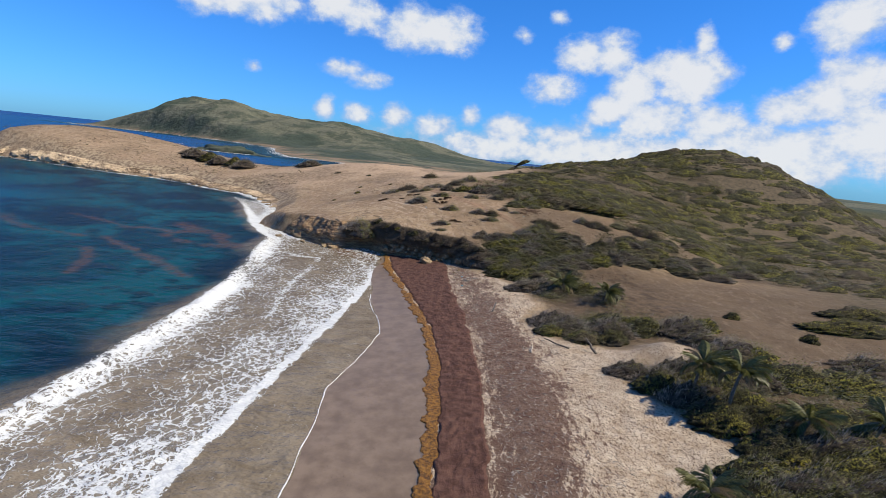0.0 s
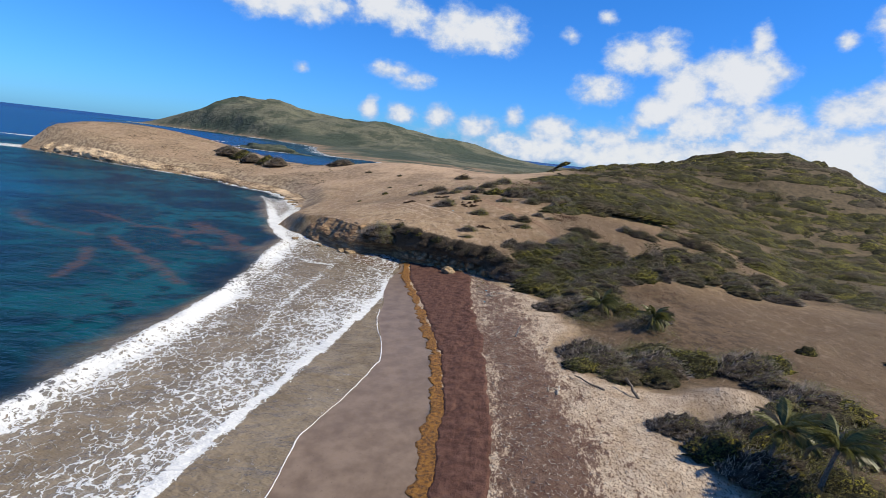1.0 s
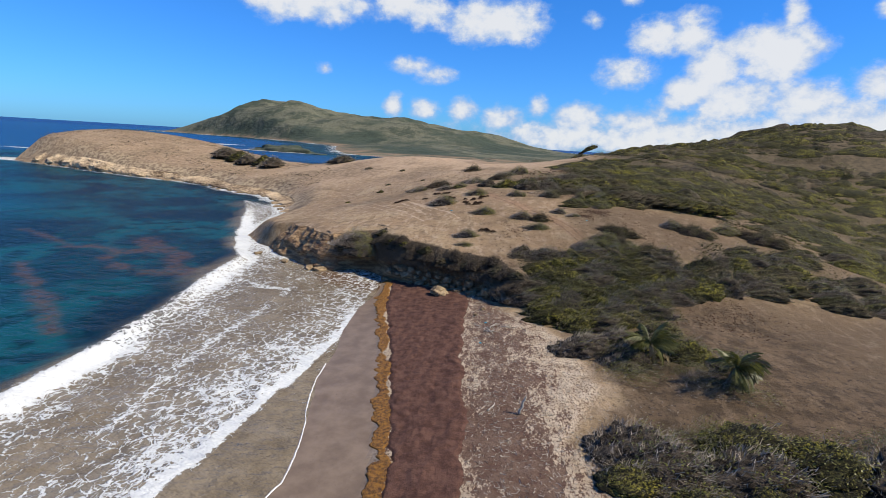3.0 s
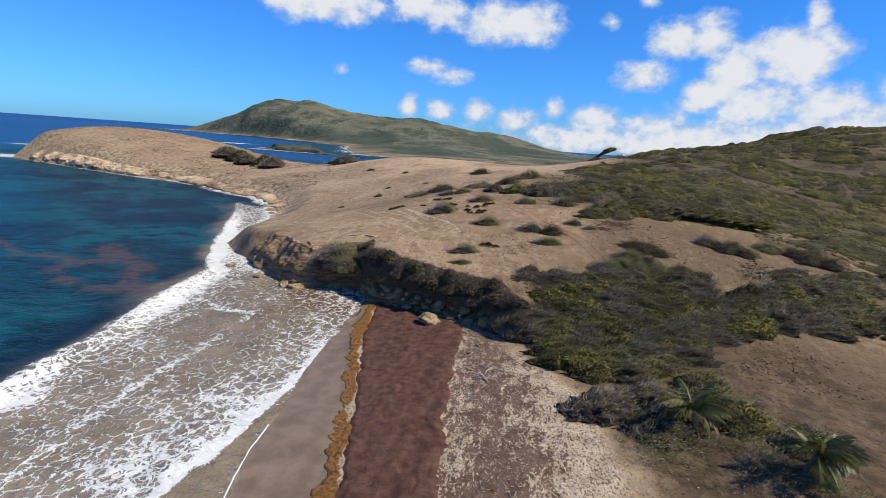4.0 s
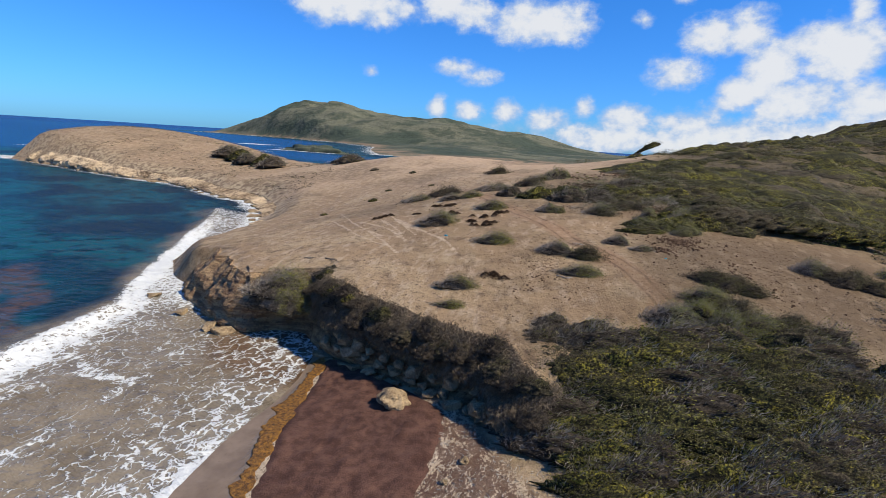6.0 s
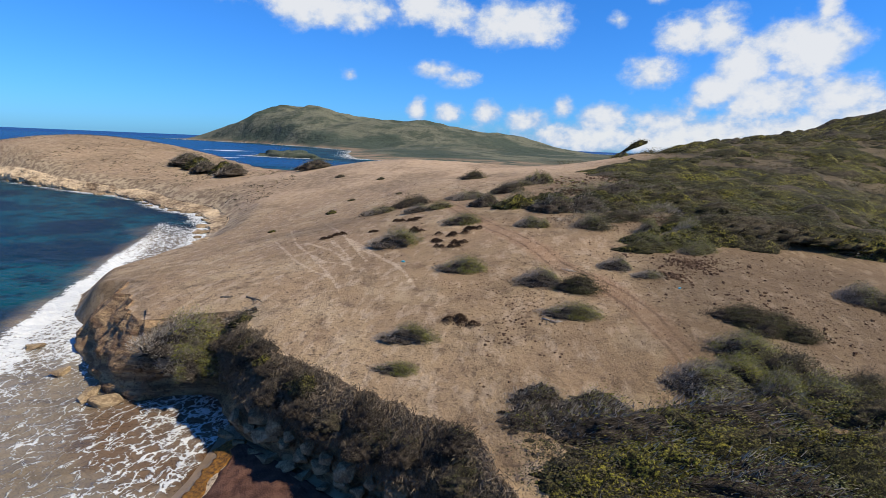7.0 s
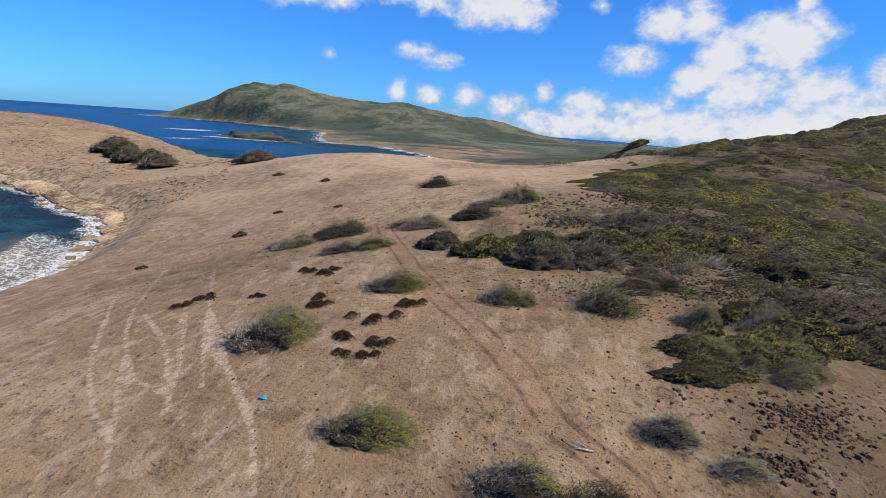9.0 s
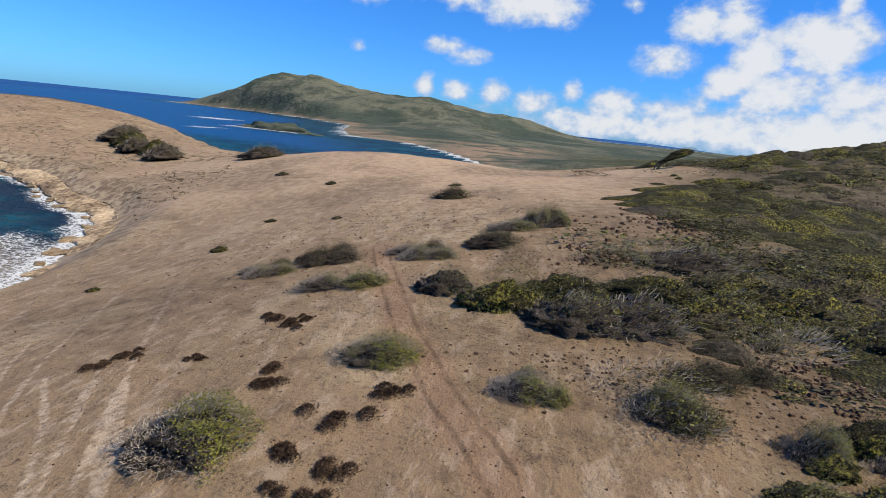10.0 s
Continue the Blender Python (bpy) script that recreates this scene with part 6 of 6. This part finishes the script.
# ---- driftwood and litter ----
def log(name, x, y, length, radius, turn, rise, seed, label, mat=DRIFT):
    rng = np.random.default_rng(seed)
    pts = [(length * (k - 0.5), rng.uniform(-0.06, 0.06) * length, 0) for k in np.linspace(0, 1, 6)]
    ob = new(name, tube(name, pts, [radius * (1 - 0.45 * k) for k in np.linspace(0, 1, 6)], mat, 7))
    ob.matrix_world = pose(x, y, ground_z(x, y) + radius * 0.7 + math.sin(radians(abs(rise))) * length * 0.45, 0, -rise, turn)
    return tagged(ob, label, "driftwood")


log("driftwood_post", 13.4, 83.6, 1.7, 0.14, 30, 72, 1, "bleached driftwood trunk standing upright in the sand")
log("driftwood_log", 25.2, 70.0, 2.6, 0.18, 118, 34, 2, "dark leaning trunk at the foot of the sand bank", BARK)
log("driftwood_log", 20.8, 70.6, 3.6, 0.12, 142, 4, 3, "long grey driftwood pole lying on the sand", BARK)
log("driftwood_log", 17.3, 68.0, 1.6, 0.12, 80, 12, 4, "short bleached driftwood log on the debris")
log("driftwood_log", 10.8, 84.3, 1.2, 0.08, 70, 8, 5, "short bleached driftwood log on the debris")
rng = np.random.default_rng(51)
n = 7000
y = rng.uniform(24, 118, n)
x = inner(y) + rng.gamma(2.0, 3.2, n) - 0.6
keep = (x < 34) & (line_distance(x, y, RIM)[1] * line_distance(x, y, RIM)[0] < 1)
x, y = x[keep], y[keep]
sp = np.stack([x, y, height(x, y) + 0.05], -1)
way = unit(np.stack([rng.normal(0, 1, len(x)), rng.normal(0, 1, len(x)), rng.normal(0, 0.12, len(x))], -1))
tagged(new("beach_sticks", quads_mesh("beach_sticks", stick_quads(rng, sp, way, 0.30, 0.028), DRIFT)), "scattered bleached sticks and debris on the sand", "debris", kind="stuff")
def branch(x, y, size, turn, seed, label, mat=DRIFT):
    """A dead branch on the ground: a bent stem that forks."""
    rng = np.random.default_rng(seed)
    base = new("dead_branch")
    for i in range(5):
        a = radians(rng.uniform(-38, 38)) if i else 0.0
        l, o = size * (1.0 if i == 0 else rng.uniform(0.35, 0.6)), (0.0 if i == 0 else size * rng.uniform(0.15, 0.6))
        pts = [(o + l * k * math.cos(a), l * k * math.sin(a) + 0.10 * l * math.sin(3 * k + i), 0.05 * size + 0.16 * l * k * rng.uniform(0.3, 1.0) * (i > 0)) for k in (0, 0.35, 0.7, 1.0)]
        r = 0.032 * size * (1.0 if i == 0 else 0.6)
        part("stem" if i == 0 else "twig", tube("branch_stem", pts, [r, r * 0.85, r * 0.6, r * 0.25], mat, 6), base)
    base.matrix_world = pose(x, y, ground_z(x, y), 0, 0, turn)
    return tagged(base, label, "branch")


for i, (x, y, size, turn) in enumerate([(-17.9, 137.2, 2.6, 20), (-16.2, 136.4, 2.2, 160), (-15.0, 137.0, 2.4, -25), (-11.4, 134.8, 2.0, 15), (-18.6, 136.0, 1.8, 75)]):
    branch(x, y, size, turn, 200 + i, "dry grey-brown branch lying at the cliff edge", BARK)
for i, (x, y, size, turn) in enumerate([(12.0, 134.3, 1.5, -30), (14.8, 143.9, 1.4, 160)]):
    branch(x, y, size, turn, 210 + i, "bleached white branch lying on bare earth")
for i, (x, y, size, turn) in enumerate([(9.1, 104.2, 2.4, 70), (8.4, 103.2, 2.0, 10), (9.6, 102.6, 2.2, 115), (8.0, 105.0, 1.6, 150), (10.4, 105.4, 1.8, -20), (16.3, 67.6, 1.5, 80), (9.8, 82.9, 1.0, 60)]):
    branch(x, y, size, turn, 220 + i, "bleached driftwood branch in the debris on the sand")
bag = boulder_mesh("litter_bag", 9, simple("blue_plastic", (0.015, 0.222, 0.370), (0.022, 0.311, 0.459), 3, 0.4), 2)
ob = new("litter_bag", bag)
ob.matrix_world = pose(-2.4, 145.5, ground_z(-2.4, 145.5) + 0.06) @ Matrix.Diagonal((0.45, 0.3, 0.22, 1))
tagged(ob, "crumpled sky-blue plastic litter on the bare earth", "litter")
for x, y, size, label in ((23.5, 142.1, 0.3, "crumpled sky-blue plastic litter on the bare earth"), (8.4, 106.6, 0.34, "crumpled blue plastic among the driftwood"), (8.4, 99.5, 0.3, "crumpled blue plastic among the driftwood")):
    ob = new("litter_bag", bag)
    ob.matrix_world = pose(x, y, ground_z(x, y) + 0.05, 0, 0, x * 40) @ Matrix.Diagonal((size, size * 0.7, size * 0.5, 1))
    tagged(ob, label, "litter")

# low dry scrub over the cape
rng = np.random.default_rng(57)
x, y = rng.uniform(-310, -62, 9000), rng.uniform(212, 372, 9000)
keep = (coast_distance(x, y) > 6) & (vnoise(x, y, 11, 3) + rng.normal(0, 0.25, 9000) > 0.02)
x, y = x[keep][:2600], y[keep][:2600]
r = rng.uniform(0.25, 0.8, len(x))
p, o = dome(rng, len(x) * 9, 0.1)
p = p.reshape(len(x), 9, 3) * np.stack([r * 2.6, r * 1.6, r * 0.7], -1)[:, None, :] + np.stack([x, y, height(x, y)], -1)[:, None, :]
q = leaf_quads(rng, p.reshape(-1, 3), o, 0.15, 1.0)
few = np.repeat(rng.random(len(x)) < 0.72, 9)
tagged(new("cape_scrub", quads_mesh("cape_scrub", q[few], TWIG_BROWN)), "low dry brown scrub over the bare cape", "scrub", kind="stuff")
tagged(new("cape_scrub", quads_mesh("cape_scrub", q[~few], LEAF_DULL)), "low olive scrub over the bare cape", "scrub", kind="stuff")

# dark clods and dead leaves on the plateau
rng = np.random.default_rng(61)
CLODS = [(-4.9, 159.1, 0.9), (2.5, 157.8, 1.1), (0.7, 155.4, 1.2), (1.9, 152.0, 1.0), (-0.6, 152.5, 0.9), (1.2, 150.3, 0.9), (-4.7, 157.6, 1.1), (-7.0, 165.2, 0.9), (-16.7, 158.9, 0.9), (-15.5, 160.2, 0.9), (6.7, 133.4, 1.2),
         (-8.9, 166.3, 1.0), (-6.3, 166.0, 0.7), (-11.0, 160.0, 0.6)]
for cx, cy, r in CLODS:
    m = int(2200 * r)
    k = rng.integers(0, 5, m)
    cen = rng.normal(0, 0.42 * r, (5, 2)) * (1.4, 0.8)
    off = rng.normal(0, 0.20 * r, (m, 2))
    px, py = cx + cen[k, 0] + off[:, 0], cy + cen[k, 1] + off[:, 1]
    pz = height(px, py) + 0.30 * r * np.exp(-(off ** 2).sum(1) / (0.1 * r * r))
    w = unit(np.stack([rng.normal(0.3, 0.6, m), rng.normal(0, 0.6, m), rng.uniform(0.1, 1, m)], -1))
    base = new("dead_tuft", quads_mesh("dead_tuft", stick_quads(rng, np.stack([px - cx, py - cy, pz - ground_z(cx, cy)], -1), w, 0.11, 0.022), TUFT))
    base.location = (cx, cy, ground_z(cx, cy))
    tagged(base, "dark dead tuft of scrub on bare earth", "dead plant", "dead tufts", "stuff")


def clods(count, cx, cy, rx, ry, seed, smin, smax, heaps=14):
    """Broken lumps of earth in loose heaps: flat-topped, uneven, turned at random."""
    rng = np.random.default_rng(seed)
    heap = rng.normal(0, 1, (heaps, 2)) * (rx, ry)
    own = heap[rng.integers(0, heaps, count)] + rng.normal(0, 0.5, (count, 2)) * (rx, ry) * (14 / heaps) ** 0.5
    px, py = cx + own[:, 0], cy + own[:, 1]
    ok = (coast_distance(px, py) > 5) & (line_distance(px, py, RIM)[0] * line_distance(px, py, RIM)[1] > 4.2)
    px, py = px[ok], py[ok]
    s = smin + (smax - smin) * rng.random(len(px)) ** 2.2
    box = np.array([[-1, -1, 0], [1, -1, 0], [1, 1, 0], [-1, 1, 0], [-.6, -.6, 1], [.6, -.6, 1], [.6, .6, 1], [-.6, .6, 1]], float)
    b = box * rng.uniform(0.6, 1.3, (len(px), 8, 3)) * np.stack([s * 1.15, s, s * 1.1], -1)[:, None, :]
    a = rng.uniform(0, 6.28, (len(px), 1))
    c, d = np.cos(a), np.sin(a)
    b = np.stack([b[..., 0] * c - b[..., 1] * d + px[:, None], b[..., 0] * d + b[..., 1] * c + py[:, None], b[..., 2] + height(px, py)[:, None] - 0.03], -1)
    return b[:, [(4, 5, 6, 7), (0, 1, 5, 4), (1, 2, 6, 5), (2, 3, 7, 6), (3, 0, 4, 7)]].reshape(-1, 4, 3)


HEAPS = [(420, 25.6, 148.8, 1.2, 1.0, 1, 0.02, 0.15, 60), (300, 25.8, 148.6, 1.9, 1.4, 41, 0.02, 0.12, 160), (260, 23.2, 145.0, 0.9, 0.6, 31, 0.02, 0.16, 30), (80, 28.6, 150.6, 1.6, 1.0, 32, 0.03, 0.13, 40), (60, 21.4, 149.2, 1.6, 0.8, 33, 0.03, 0.13, 40), (420, 16.6, 183.8, 2.4, 1.2, 21, 0.06, 0.26), (420, 31, 209, 5, 2, 22, 0.1, 0.34), (380, 25.8, 164.9, 3, 1.4, 23, 0.04, 0.2),
         (160, 9.5, 135, 1.6, 3.0, 2, 0.04, 0.11), (600, 28, 167.5, 4.5, 1.8, 3, 0.04, 0.16), (700, 20, 163, 8, 2.0, 10, 0.03, 0.11), (260, 33, 141, 4, 3.5, 4, 0.05, 0.14), (240, 24, 199, 5, 3, 6, 0.1, 0.3)]
# loose lumps over wider ground
STREWN = [(900, 30, 143, 9, 6, 8, 0.02, 0.08), (2600, 4, 154, 14, 13, 7, 0.015, 0.06, 420), (2200, 10, 138, 5, 4, 12, 0.02, 0.06, 130),
          (1800, -6, 190, 12, 16, 13, 0.03, 0.10, 300), (1500, 36, 138, 12, 12, 14, 0.03, 0.09, 200), (1400, 37, 110, 5, 7, 15, 0.03, 0.12, 160)]
qs = np.concatenate([clods(*row) for row in HEAPS + STREWN])
tagged(new("earth_clods", quads_mesh("earth_clods", qs, DIRT_CLOD)), "dark clods and dung scattered on the bare earth", "clods", kind="stuff")

# ---- islets in the bay ----
def islet(x, y, l, w, h, seed):
    bm = bmesh.new()
    bmesh.ops.create_icosphere(bm, subdivisions=4, radius=1)
    for v in bm.verts:
        k = 1 + 0.35 * noise.noise(v.co * 2.3 + Vector((seed, 0, 0))) + 0.12 * noise.noise(v.co * 7)
        v.co = (v.co.x * l * k, v.co.y * w * k, v.co.z * h * k)
    ob = new("islet", bm_mesh("islet", bm, FAR_MAT))
    ob.location = (x, y, -0.3 * h)
    return tagged(ob, "low rocky islet with scrub in the bay", "islet", "islets in the bay")


islet(-275, 640, 38, 14, 10.0, 1)
islet(-228, 618, 14, 6, 1.6, 2)
islet(-330, 690, 10, 5, 1.4, 3)

# ---- dry tufts and small stones over the bare earth ----
rng = np.random.default_rng(71)
n = 20000
x, y = rng.uniform(-34, 48, n), rng.uniform(124, 225, n)
dens = 0.25 + 0.9 * sstep(-0.1, 0.5, vnoise(x, y, 14, 4)) * sstep(-0.3, 0.3, vnoise(x, y, 3, 3))
keep = (rng.random(n) < dens) & (line_distance(x, y, RIM)[0] * line_distance(x, y, RIM)[1] > 4.5) & (coast_distance(x, y) > 6)
x, y = x[keep], y[keep]
p = np.stack([x, y, height(x, y) - 0.01], -1)
p = np.repeat(p, 2, 0)
w = unit(np.stack([rng.normal(0.4, 0.6, len(p)), rng.normal(0, 0.6, len(p)), rng.uniform(0.1, 0.8, len(p))], -1))
tagged(new("dry_tufts", quads_mesh("dry_tufts", stick_quads(rng, p, w, 0.09, 0.022), TWIG_BROWN)), "sparse dry grass tufts on the bare earth", "grass", kind="stuff")
x, y = rng.uniform(-34, 48, 2600), rng.uniform(126, 215, 2600)
keep = (line_distance(x, y, RIM)[0] * line_distance(x, y, RIM)[1] > 4.5) & (coast_distance(x, y) > 6)
x, y = x[keep], y[keep]
p = np.stack([x, y, height(x, y) + 0.02], -1)
tagged(new("pale_stones", quads_mesh("pale_stones", leaf_quads(rng, p, np.tile([0, 0, 1.0], (len(p), 1)), 0.07, 2.0), STONE)), "small pale stones strewn over the bare earth", "stones", kind="stuff")
